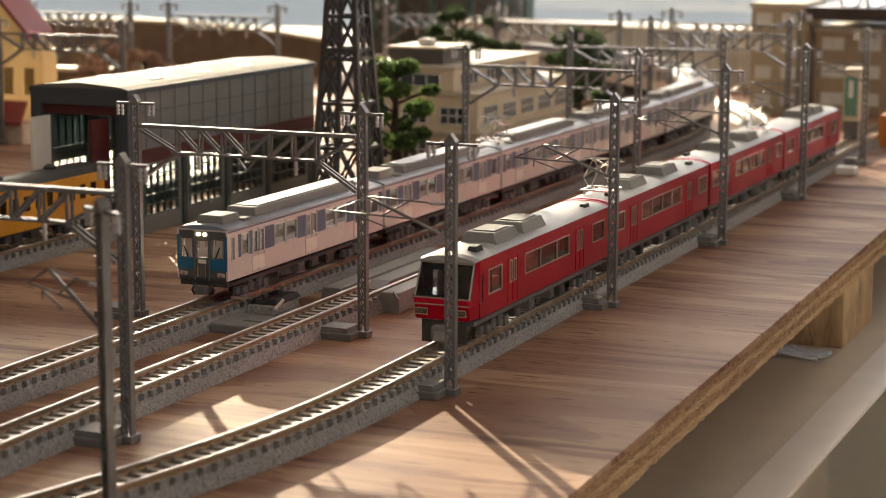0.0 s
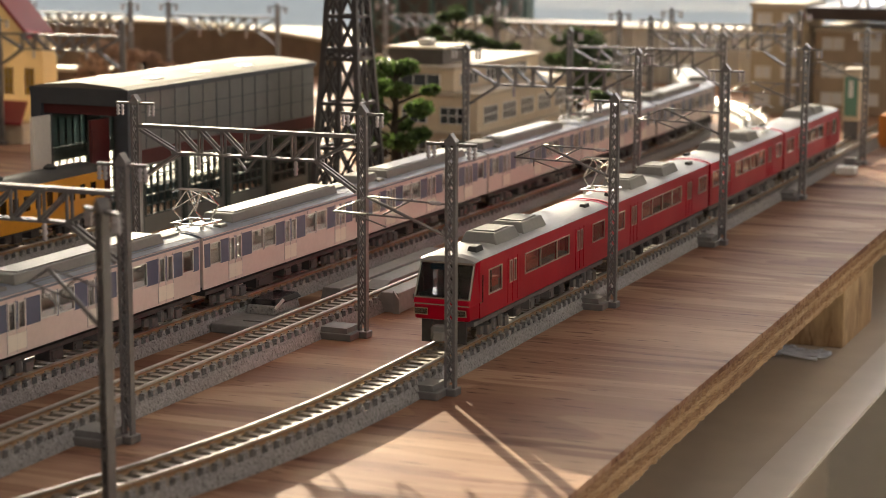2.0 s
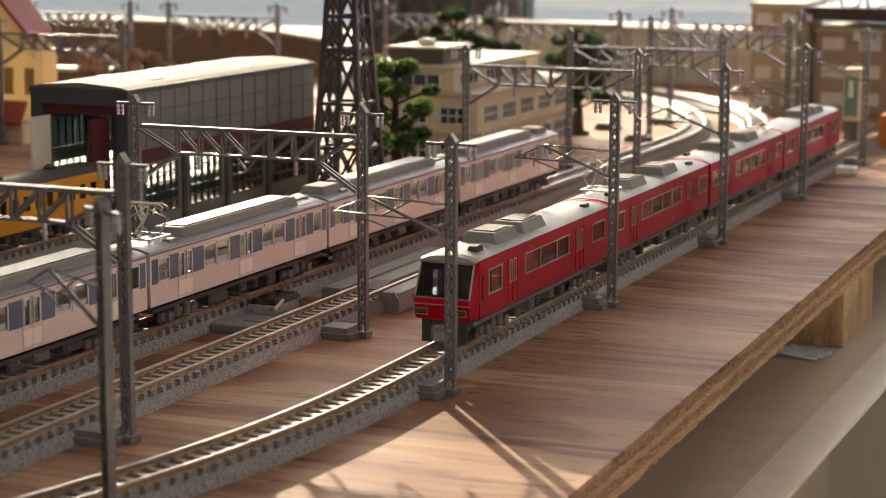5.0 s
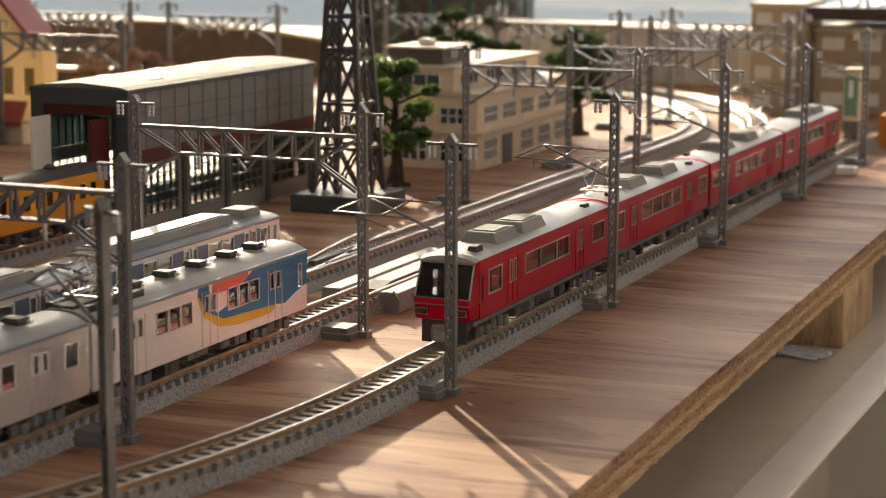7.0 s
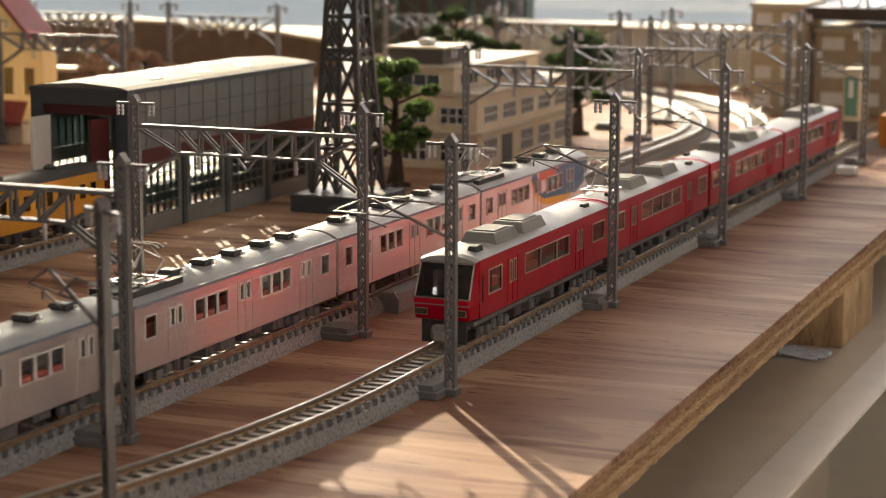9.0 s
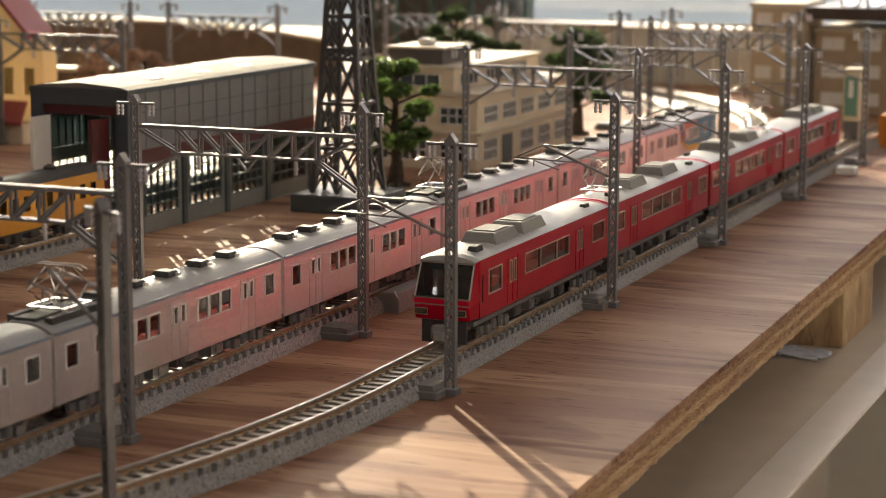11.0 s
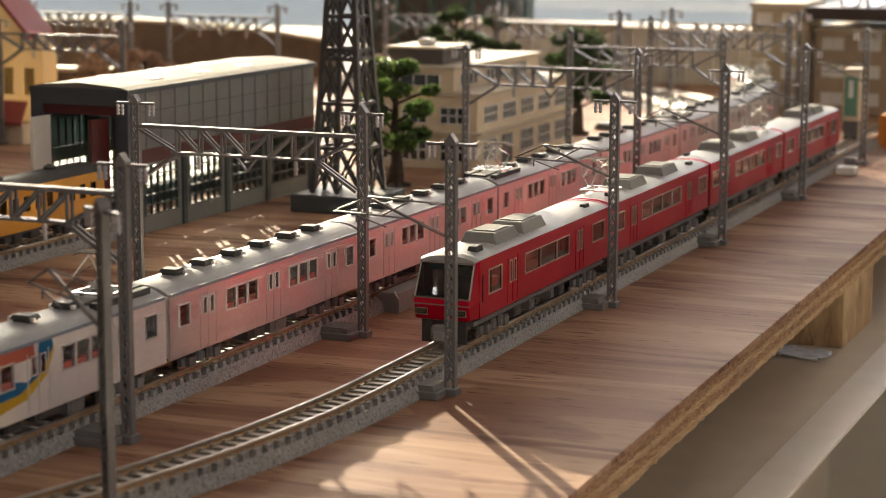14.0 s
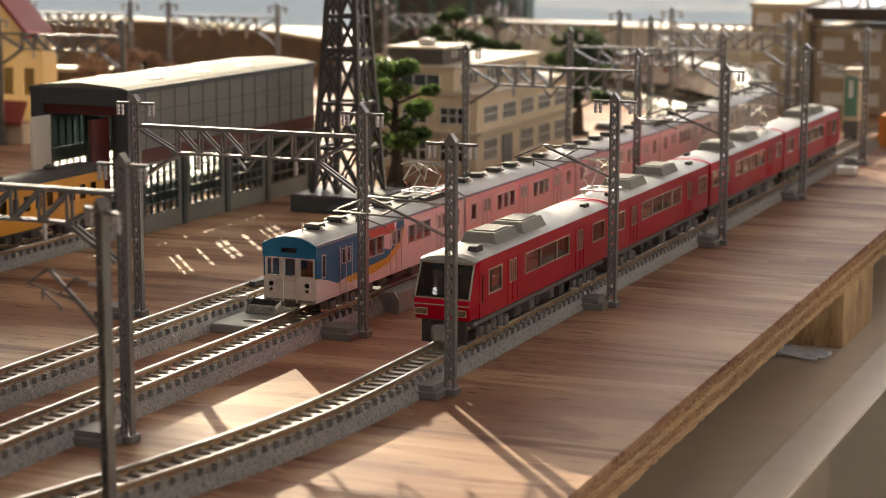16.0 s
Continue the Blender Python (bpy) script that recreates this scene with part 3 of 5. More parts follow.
def wall_grid(holes, a0, a1, z0, z1, place):
    """One welded wall from a0 to a1 and z0 to z1 with openings (a0, a1, z0, z1); place(a, z, skin) gives the point on skin 0 or 1."""
    cut = lambda vals: [v for i, v in enumerate(sorted(vals)) if i == 0 or v - sorted(vals)[i - 1] > 1e-6]
    A = cut([a0, a1] + [k for h in holes for k in h[:2]])
    Z = cut([z0, z1] + [k for h in holes for k in h[2:]])
    solid = lambda i, j: 0 <= i < len(A) - 1 and 0 <= j < len(Z) - 1 and not any(h[0] < (A[i] + A[i + 1]) / 2 < h[1] and h[2] < (Z[j] + Z[j + 1]) / 2 < h[3] for h in holes)
    g, ids = Geo(), {}

    def v(i, j, k):
        if (i, j, k) not in ids:
            ids[(i, j, k)] = len(g.v)
            g.v.append(place(A[i], Z[j], k))
        return ids[(i, j, k)]

    for i in range(len(A) - 1):
        for j in range(len(Z) - 1):
            if not solid(i, j):
                continue
            g.f.append((v(i, j, 0), v(i + 1, j, 0), v(i + 1, j + 1, 0), v(i, j + 1, 0)))
            g.f.append((v(i, j + 1, 1), v(i + 1, j + 1, 1), v(i + 1, j, 1), v(i, j, 1)))
            for di, dj, p, q in ((-1, 0, (0, 0), (0, 1)), (1, 0, (1, 1), (1, 0)), (0, -1, (1, 0), (0, 0)), (0, 1, (0, 1), (1, 1))):
                if not solid(i + di, j + dj):
                    g.f.append((v(i + p[0], j + p[1], 0), v(i + q[0], j + q[1], 0), v(i + q[0], j + q[1], 1), v(i + p[0], j + p[1], 1)))
    return g


def bogie(root, y, material):
    b = part("bogie", Geo().box(-0.0075, -0.0062, y - 0.0110, y + 0.0110, 0.0020, 0.0046).box(0.0062, 0.0075, y - 0.0110, y + 0.0110, 0.0020, 0.0046).box(-0.0062, 0.0062, y - 0.0025, y + 0.0025, 0.0026, 0.0066), material, root)
    for sx in (-1, 1):
        for k in (-0.007, 0.007):
            part("axle_box", Geo().box(sx * 0.0081 - 0.0007, sx * 0.0081 + 0.0007, y + k - 0.0016, y + k + 0.0016, 0.0016, 0.0046), material, b)
            part("spring", Geo().lathe(sx * 0.0080, y + k * 0.42, [(0.0012, 0.0024), (0.0012, 0.0060)], 8), material, b)
    for k in (-0.007, 0.007):
        w = Geo()
        for sx in (-1, 1):
            w.wheel(sx * 0.0048 - 0.0009, sx * 0.0048 + 0.0009, y + k, 0.0029, 0.0029, 14)
        w.bar((-0.0048, y + k, 0.0029), (0.0048, y + k, 0.0029), 0.001)
        part("wheelset", w, CHROME, b)


def underfloor(root, L, seed, m1, m2):
    rnd = random.Random(seed)
    part("underframe", Geo().box(-0.0080, 0.0080, -L / 2 + 0.003, L / 2 - 0.003, 0.0058, 0.0072), m1, root)
    y = -L / 2 + 0.036
    while y < L / 2 - 0.042:
        ln = rnd.choice((0.005, 0.007, 0.009, 0.012))
        d = rnd.uniform(0.0018, 0.0036)
        s = rnd.choice((-1, 1))
        for side, off in ((s, 0.0), (-s, rnd.uniform(-0.003, 0.003))):
            x0, x1 = sorted((side * 0.0034, side * 0.0083))
            m = rnd.choice((m1, m2))
            box = part("equipment_box", Geo().box(x0, x1, y + off, y + off + ln * rnd.uniform(0.7, 1.0), d, 0.0060), m, root)
            x0, x1 = sorted((side * 0.0083, side * 0.0086))
            part("box_lid", Geo().box(x0, x1, y + off + ln * 0.1, y + off + ln * 0.6, d + 0.0005, 0.0052), m, box)
        y += ln + rnd.uniform(0.0015, 0.006)


def coupler(root, L):
    for s in (-1, 1):
        part("coupler", Geo().box(-0.0011, 0.0011, s * L / 2 - 0.0012, s * L / 2 + 0.0012, 0.0042, 0.0064), DARK, root)


def pantograph(root, y, z):
    p = part("pantograph", Geo().box(-0.0058, -0.0050, y - 0.006, y + 0.006, z + 0.0014, z + 0.0020).box(0.0050, 0.0058, y - 0.006, y + 0.006, z + 0.0014, z + 0.0020).box(-0.0058, 0.0058, y - 0.0062, y - 0.0054, z + 0.0014, z + 0.0020).box(-0.0058, 0.0058, y + 0.0054, y + 0.0062, z + 0.0014, z + 0.0020), CHROME, root)
    for s in (-1, 1):
        for x in (-0.0042, 0.0042):
            part("arm", Geo().tube([(x, y + s * 0.0015, z + 0.0022), (x * 0.95, y + s * 0.0074, z + 0.0068), (x * 0.7, y + s * 0.0010, z + 0.0128)], 0.00027), CHROME, p)
            part("stay", Geo().tube([(x, y + s * 0.0074, z + 0.0068), (-x * 0.7, y + s * 0.0010, z + 0.0128)], 0.0002), CHROME, p)
    h = Geo()
    for s in (-1, 1):
        h.tube([(-0.0078, y + s * 0.0012, z + 0.0120), (-0.0058, y + s * 0.0012, z + 0.0131), (0.0058, y + s * 0.0012, z + 0.0131), (0.0078, y + s * 0.0012, z + 0.0120)], 0.00035)
    part("collector_head", h, CHROME, p)
    for x in (-0.0046, 0.0046):
        for s in (-0.0045, 0.0045):
            part("insulator", Geo().lathe(x, y + s, [(0.0008, z), (0.0005, z + 0.0006), (0.0008, z + 0.0009), (0.0005, z + 0.0014)], 7), WHITE, p)


def roof_profile(eave, crown, half=HALF):
    pts = [(-half, eave - 0.0002), (half, eave - 0.0002)]
    n = 14
    for i in range(n + 1):
        a = i / n * 2 - 1
        x = -a * half
        z = eave + (crown - eave) * (1 - abs(a) ** 2.6)
        pts.append((x, z))
    return pts


def shell(root, L, holes, z0, eave, crown, body, roof, ends=(), y_front=None):
    """Side walls with their window openings, ends, floor, roof."""
    T = 0.0006
    a = -L / 2 if y_front is None else y_front
    for s in (-1, 1):
        part("side_wall", wall_grid(holes, a, L / 2, z0, eave, lambda y, z, k: (s * (HALF - k * T), y, z)), body, root)
    part("floor_pan", Geo().box(-HALF + T, HALF - T, a, L / 2, z0, z0 + 0.0008), DARK, root)
    part("roof", Geo().along(roof_profile(eave, crown), a, L / 2), roof, root, smooth=False)


def flat_end(root, y, z0, eave, crown, body, holes=(), face=1):
    part("end_wall", wall_grid(list(holes), -HALF + 0.0006, HALF - 0.0006, z0, eave, lambda x, z, k: (x, y - face * k * 0.0006, z)), body, root)


def panes(root, holes, material, frame_mat=None, proud=0.00028):
    for s in (-1, 1):
        for a0, a1, lo, hi in holes:
            x0, x1 = sorted((s * (HALF - 0.0002), s * (HALF - 0.00045)))
            w = part("window", Geo().box(x0, x1, a0, a1, lo, hi), material, root)
            w.visible_shadow = False
            if frame_mat:
                x0, x1 = sorted((s * (HALF - 0.0002), s * (HALF + proud)))
                t = 0.00034
                part("window_frame", Geo().box(x0, x1, a0 - t, a1 + t, hi, hi + t).box(x0, x1, a0 - t, a1 + t, lo - t, lo).box(x0, x1, a0 - t, a0, lo, hi).box(x0, x1, a1, a1 + t, lo, hi), frame_mat, w)


def door_lines(root, ys, z0, z1, material, w=0.0087):
    for s in (-1, 1):
        for y in ys:
            g = Geo()
            x0, x1 = sorted((s * (HALF - 0.0001), s * (HALF + 0.00016)))
            for k in (-w / 2, 0.0, w / 2):
                g.box(x0, x1, y + k - 0.00016, y + k + 0.00016, z0, z1)
            part("door", g, material, root)


def plates(root, rects, material, name, proud=0.00016):
    for s in (-1, 1):
        for a0, a1, lo, hi in rects:
            x0, x1 = sorted((s * (HALF - 0.0001), s * (HALF + proud)))
            part(name, Geo().box(x0, x1, a0, a1, lo, hi), material, root)


DOORS = (-0.0385, 0.0, 0.0385)


def seats(root, L, material, z):
    for s in (-1, 1):
        x0, x1 = sorted((s * (HALF - 0.0008), s * (HALF - 0.0044)))
        for y in (-0.0192, 0.0192):
            part("bench", Geo().box(x0, x1, y - 0.012, y + 0.012, 0.0084, z - 0.003).box(*sorted((s * (HALF - 0.0008), s * (HALF - 0.0020))), y - 0.012, y + 0.012, z - 0.003, z), material, root)


def car_a(cab, panto, seed):
    """Warm stainless commuter car with a blue window band."""
    L, z0, eave, crown = 0.1182, 0.0085, 0.0268, 0.0283
    root = thing("commuter_car", "silver commuter train car with blue window band, long roof unit", "train car", None, "cars of the blue-banded train")
    lo, hi = 0.0168, 0.0238
    holes = []
    for y in DOORS:
        holes += [(y - 0.0036, y - 0.0010, lo - 0.0006, hi), (y + 0.0010, y + 0.0036, lo - 0.0006, hi)]
    for y in (-0.0192, 0.0192):
        holes += [(y - 0.0080, y - 0.0006, lo, hi), (y + 0.0006, y + 0.0080, lo, hi)]
    holes += [(0.0485, 0.0545, lo, hi)]
    holes += [(-0.0500, -0.0455, lo, hi)] if cab else [(-0.0545, -0.0485, lo, hi)]
    if cab:
        holes += [(-0.0566, -0.0548, lo - 0.001, hi)]
    shell(root, L, holes, z0, eave, crown, STEEL_A, ROOF_EDGE)
    panes(root, holes, GLASS, WHITE, 0.0003)
    first = -0.0522 if cab else -0.0585
    cuts = sorted((h[0], h[1]) for h in holes if h[1] > first)
    edges = [first] + [k for h in cuts for k in h] + [0.0585]
    band = [(a + 0.0003, b - 0.0003, lo - 0.0007, hi + 0.0006) for a, b in zip(edges[::2], edges[1::2]) if b - a > 0.0008]
    plates(root, band, BLUE_BAND, "blue_panel")
    plates(root, [(y - 0.0043, y + 0.0043, z0 + 0.0012, lo - 0.0022) for y in DOORS], CREAM_SQ, "door_panel")
    plates(root, [(-0.0588, 0.0588, eave - 0.0011, eave - 0.0004)], ROOF_EDGE, "gutter")
    door_lines(root, DOORS, z0 + 0.0006, hi + 0.0012, STEEL_P)
    part("roof_duct", Geo().box(-0.0058, 0.0058, -0.034, 0.044, crown - 0.0006, crown + 0.0027, 0.0008), AC_GREY, root, "long pale air-conditioner housing", bevel=0.0004)
    part("roof_walk", Geo().box(-0.0026, 0.0026, 0.046, 0.058, crown - 0.0006, crown + 0.0006), AC_GREY, root)
    part("roof_box", Geo().box(0.0034, 0.0070, -0.0435, -0.0385, crown - 0.0022, crown + 0.0004, 0.0003), AC_GREY, root, bevel=0.0003)
    part("side_vent", Geo().box(HALF, HALF + 0.0004, 0.0125, 0.0150, eave - 0.0026, eave - 0.0014), STEEL_P, root)
    part("roof_conduit", Geo().tube([(-0.0068, -0.045, crown - 0.0010), (-0.0068, 0.056, crown - 0.0010)], 0.0004, 6).tube([(0.0068, -0.030, crown - 0.0010), (0.0068, 0.056, crown - 0.0010)], 0.0004, 6), UGREY, root)
    part("duct_grille", Geo().box(-0.0040, 0.0040, -0.030, 0.040, crown + 0.0027, crown + 0.0030), UGREY, root)
    if cab:
        part("front_unit", Geo().box(-0.0050, 0.0050, -0.0545, -0.0425, crown - 0.0006, crown + 0.0026, 0.0007), AC_GREY, root, bevel=0.0004)
    elif panto:
        pantograph(root, -0.047, crown)
    else:
        part("end_unit", Geo().box(-0.0050, 0.0050, -0.0545, -0.0400, crown - 0.0006, crown + 0.0030, 0.0008), AC_GREY, root, bevel=0.0004)
    flat_end(root, L / 2, z0, eave, crown, STEEL_P, [(-0.0022, 0.0022, z0 + 0.001, hi)], 1)
    if not cab:
        flat_end(root, -L / 2, z0, eave, crown, STEEL_P, [(-0.0022, 0.0022, z0 + 0.001, hi)], -1)
    else:
        fh = [(-0.0079, -0.0035, 0.0165, 0.0232), (-0.0021, 0.0021, 0.0165, 0.0226), (0.0035, 0.0079, 0.0165, 0.0232)]
        flat_end(root, -L / 2, z0, eave, crown, FACE_DARK, fh, -1)
        for i, (a0, a1, b0, b1) in enumerate(fh):
            w = part("windscreen", Geo().box(a0, a1, -L / 2 + 0.0002, -L / 2 + 0.0004, b0, b1), GLASS, root)
            w.visible_shadow = False
            part("windscreen_frame", Geo().box(a0 - 0.0004, a0, -L / 2 - 0.0003, -L / 2, b0, b1).box(a1, a1 + 0.0004, -L / 2 - 0.0003, -L / 2, b0, b1).box(a0 - 0.0004, a1 + 0.0004, -L / 2 - 0.0003, -L / 2, b1, b1 + 0.0004), FACE_DARK, w)
        for s in (-1, 1):
            part("front_panel", Geo().box(*sorted((s * 0.0030, s * 0.0091)), -L / 2 - 0.0003, -L / 2 + 0.0001, 0.0122, 0.0163), SKYBLUE, root, "deep blue front panel")
            part("front_panel", Geo().box(*sorted((s * 0.0083, s * 0.0091)), -L / 2 - 0.0003, -L / 2 + 0.0001, 0.0163, 0.0246), SKYBLUE, root)
            part("marker_lamp", Geo().lathe(0, 0, [(0.0006, 0), (0.0006, 0.0005)], 10), CHROME, root).matrix_basis = pose(s * 0.0068, -L / 2, 0.0106, 90, 0, 0)
            part("headlight", Geo().lathe(0, 0, [(0.0007, 0), (0.0007, 0.0006)], 12), HEADLIGHT, root, "lit warm headlight").matrix_basis = pose(s * 0.0012, -L / 2, 0.0250, 90, 0, 0)
            part("door_rail", Geo().bar((s * 0.0026, -L / 2 - 0.0005, z0), (s * 0.0026, -L / 2 - 0.0005, 0.0262), 0.0005), FACE_DARK, root)
        y = -L / 2
        part("cab_door_rail", Geo().box(-0.0016, -0.0012, y - 0.0006, y, 0.0095, 0.0140).box(0.0012, 0.0016, y - 0.0006, y, 0.0095, 0.0140), CHROME, root)
        part("number_plate", Geo().box(-0.0014, 0.0014, y - 0.0005, y, 0.0145, 0.0158), CREAM_SQ, root)
        part("brow_strip", Geo().box(-0.0088, 0.0088, y - 0.0004, y, 0.0262, 0.0267), STEEL_P, root)
        for s in (-1, 1):
            part("lamp_surround", Geo().box(s * 0.0068 - 0.0013, s * 0.0068 + 0.0013, y - 0.0004, y, 0.0099, 0.0113), STEEL_P, root, bevel=0.0002)
            part("wiper", Geo().bar((s * 0.0050, y - 0.0004, 0.0166), (s * 0.0066, y - 0.0004, 0.0205), 0.0003), BLACK, root)
        part("air_hoses", Geo().tube([(-0.0030, y + 0.0004, 0.0070), (-0.0034, y - 0.0010, 0.0048), (-0.0026, y - 0.0006, 0.0030)], 0.0004, 6).tube([(0.0030, y + 0.0004, 0.0070), (0.0034, y - 0.0010, 0.0048), (0.0026, y - 0.0006, 0.0030)], 0.0004, 6), DARK, root)
        part("coupler_head", Geo().box(-0.0020, 0.0020, y - 0.0020, y + 0.0005, 0.0034, 0.0066), UGREY, root, bevel=0.0003)
        part("skirt", Geo().box(-0.0085, 0.0085, -L / 2 + 0.0005, -L / 2 + 0.002, 0.0062, z0), DARK, root)
    for y in (-L / 2 + 0.0195, L / 2 - 0.0195):
        bogie(root, y, UGREY)
    underfloor(root, L, seed, DARK, UGREY)
    coupler(root, L)
    seats(root, L, WHITE, 0.0185)
    return root


def livery_material():
    """Stainless with a big painted blue swoosh over a yellow line, by place along the car."""
    m = STEEL_B.copy()
    m.name = "stainless_painted"
    n, l = m.node_tree.nodes, m.node_tree.links
    b = n["Principled BSDF"]
    base = b.inputs["Base Color"].links[0].from_socket
    tc, sep = n.new("ShaderNodeTexCoord"), n.new("ShaderNodeSeparateXYZ")
    l.new(tc.outputs["Object"], sep.inputs[0])

    def mapped(sock, a, c):
        k = n.new("ShaderNodeMapRange")
        k.inputs["From Min"].default_value, k.inputs["From Max"].default_value = a, c
        l.new(sock, k.inputs["Value"])
        return k.outputs["Result"]

    c = mapped(sep.outputs["Y"], -0.0592, 0.084)
    z = mapped(sep.outputs["Z"], 0.006, 0.027)

    def curve(stops):
        r = n.new("ShaderNodeValToRGB")
        r.color_ramp.interpolation = "LINEAR"
        e = r.color_ramp.elements
        while len(e) < len(stops):
            e.new(0.5)
        for el, (p, v) in zip(e, stops):
            el.position, el.color = p, (v, v, v, 1)
        l.new(c, r.inputs["Fac"])
        return r.outputs["Color"]

    def less(a, d):
        k = n.new("ShaderNodeMath")
        k.operation = "LESS_THAN"
        l.new(a, k.inputs[0]), l.new(d, k.inputs[1])
        return k.outputs[0]

    def both(a, d):
        k = n.new("ShaderNodeMath")
        k.operation = "MULTIPLY"
        l.new(a, k.inputs[0]), l.new(d, k.inputs[1])
        return k.outputs[0]

    top = curve([(0.0, 1.0), (0.225, 1.0), (0.275, 0.80), (0.33, 0.55), (0.385, 0.46), (0.408, 0.62), (0.418, 0.95), (0.455, 0.97), (0.468, 0.62), (0.48, 0.0)])
    low = curve([(0.0, 0.42), (0.05, 0.34), (0.10, 0.22), (0.14, 0.26), (0.25, 0.30), (0.36, 0.34), (0.42, 0.52), (0.47, 0.9)])
    line = curve([(0.11, 0.40), (0.16, 0.15), (0.30, 0.16), (0.38, 0.24), (0.44, 0.48), (0.47, 0.9)])
    ptop = curve([(0.22, 0.0), (0.26, 1.0), (0.40, 1.0), (0.43, 0.0)])
    out = base
    for mask, colour in ((less(z, ptop), (0.50, 0.13, 0.09, 1)), (both(less(z, top), less(line, z)), (0.62, 0.40, 0.03, 1)), (both(less(z, top), less(low, z)), (0.010, 0.155, 0.33, 1))):
        mx = n.new("ShaderNodeMix")
        mx.data_type = "RGBA"
        l.new(mask, mx.inputs["Factor"]), l.new(out, mx.inputs["A"])
        mx.inputs["B"].default_value = colour
        if colour[0] == 0.50:
            k = n.new("ShaderNodeMath")
            k.operation = "MULTIPLY"
            l.new(mask, k.inputs[0])
            hi = n.new("ShaderNodeMath")
            hi.operation = "GREATER_THAN"
            hi.inputs[1].default_value = 0.76
            l.new(z, hi.inputs[0]), l.new(hi.outputs[0], k.inputs[1])
            l.new(k.outputs[0], mx.inputs["Factor"])
        out = mx.outputs["Result"]
    l.new(out, b.inputs["Base Color"])
    b.inputs["Metallic"].default_value = 0.5
    return m


LIVERY = livery_material()


def car_b(cab, panto, seed):
    """Ribbed stainless car with roof ventilators."""
    L, z0, eave, crown = 0.1184, 0.0060, 0.0262, 0.0292
    label = "ribbed stainless end car painted with a blue swoosh" if cab else "ribbed stainless train car with dark roof ventilators"
    root = thing("commuter_car", label, "train car", None, "cars of the ribbed stainless train")
    lo, hi = 0.0156, 0.0222
    holes = []
    for y in DOORS:
        holes += [(y - 0.0028, y - 0.0010, lo + 0.0016, hi), (y + 0.0010, y + 0.0028, lo + 0.0016, hi)]
    for y in (-0.0192, 0.0192):
        holes += [(y - 0.0090, y - 0.0038, lo, hi), (y - 0.0026, y + 0.0026, lo, hi), (y + 0.0038, y + 0.0090, lo, hi)]
    holes += [(0.0490, 0.0542, lo, hi)]
    holes += [(-0.0555, -0.0535, lo - 0.001, hi)] if cab else [(-0.0542, -0.0490, lo, hi)]
    shell(root, L, holes, z0, eave, crown, LIVERY if cab else STEEL_B, ROOF_GREY)
    panes(root, holes, GLASS, WHITE if not cab else STEEL_P)
    door_lines(root, DOORS, z0 + 0.0006, hi + 0.0014, STEEL_P)
    plates(root, [(-0.0590, 0.0590, eave - 0.0005, eave + 0.0005)], ROOF_EDGE, "gutter", 0.0003)
    vents = [-0.042, -0.026, -0.0085, 0.0085, 0.026, 0.042]
    if panto:
        vents = [v for v in vents if v < 0.03]
        pantograph(root, 0.043, crown)
        part("roof_walk", Geo().box(-0.0030, 0.0030, 0.026, 0.058, crown - 0.0004, crown + 0.0008).box(-0.0066, -0.0044, 0.030, 0.056, crown - 0.0012, crown + 0.0008).box(0.0044, 0.0066, 0.030, 0.056, crown - 0.0012, crown + 0.0008), VENT, root)
    for v in vents:
        vent = part("roof_vent", Geo().box(-0.0022, 0.0022, v - 0.0022, v + 0.0022, crown - 0.0006, crown + 0.0005).box(-0.0029, 0.0029, v - 0.0027, v + 0.0027, crown + 0.0005, crown + 0.0019, 0.0005), VENT, root, bevel=0.0002)
        part("vent_tip", Geo().box(-0.0037, -0.0028, v - 0.0020, v - 0.0008, crown + 0.0002, crown + 0.0012).box(0.0028, 0.0037, v - 0.0020, v - 0.0008, crown + 0.0002, crown + 0.0012), WHITE, vent)
    gang = [(-0.0024, 0.0024, z0 + 0.001, hi)]
    flat_end(root, L / 2, z0, eave, crown, WHITE, gang + [(-0.0078, -0.0040, lo, hi), (0.0040, 0.0078, lo, hi)], 1)
    if not cab:
        flat_end(root, -L / 2, z0, eave, crown, WHITE, gang + [(-0.0078, -0.0040, lo, hi), (0.0040, 0.0078, lo, hi)], -1)
    else:
        fh = [(-0.0080, -0.0036, 0.0152, 0.0212), (-0.0018, 0.0018, 0.0152, 0.0212), (0.0036, 0.0080, 0.0152, 0.0212)]
        y = -L / 2
        flat_end(root, y, z0, eave, crown, STEEL_B, fh, -1)
        for a0, a1, b0, b1 in fh:
            w = part("windscreen", Geo().box(a0, a1, y + 0.0002, y + 0.0004, b0, b1), GLASS, root)
            w.visible_shadow = False
            part("windscreen_frame", Geo().box(a0 - 0.0004, a0, y - 0.0003, y, b0 - 0.0004, b1 + 0.0004).box(a1, a1 + 0.0004, y - 0.0003, y, b0 - 0.0004, b1 + 0.0004).box(a0, a1, y - 0.0003, y, b1, b1 + 0.0004).box(a0, a1, y - 0.0003, y, b0 - 0.0004, b0), STEEL_P, w)
        part("front_band", Geo().box(-HALF - 0.0001, HALF + 0.0001, y - 0.0004, y + 0.0002, 0.0218, eave + 0.0002), BLUE, root, "bright blue band over the windscreens")
        part("roof_brow", Geo().along(roof_profile(eave, crown - 0.0003), y - 0.0004, y), BLUE, root)
        part("destination_box", Geo().box(-0.0026, 0.0026, y - 0.0006, y - 0.0003, 0.0236, 0.0252), BLACK, root)
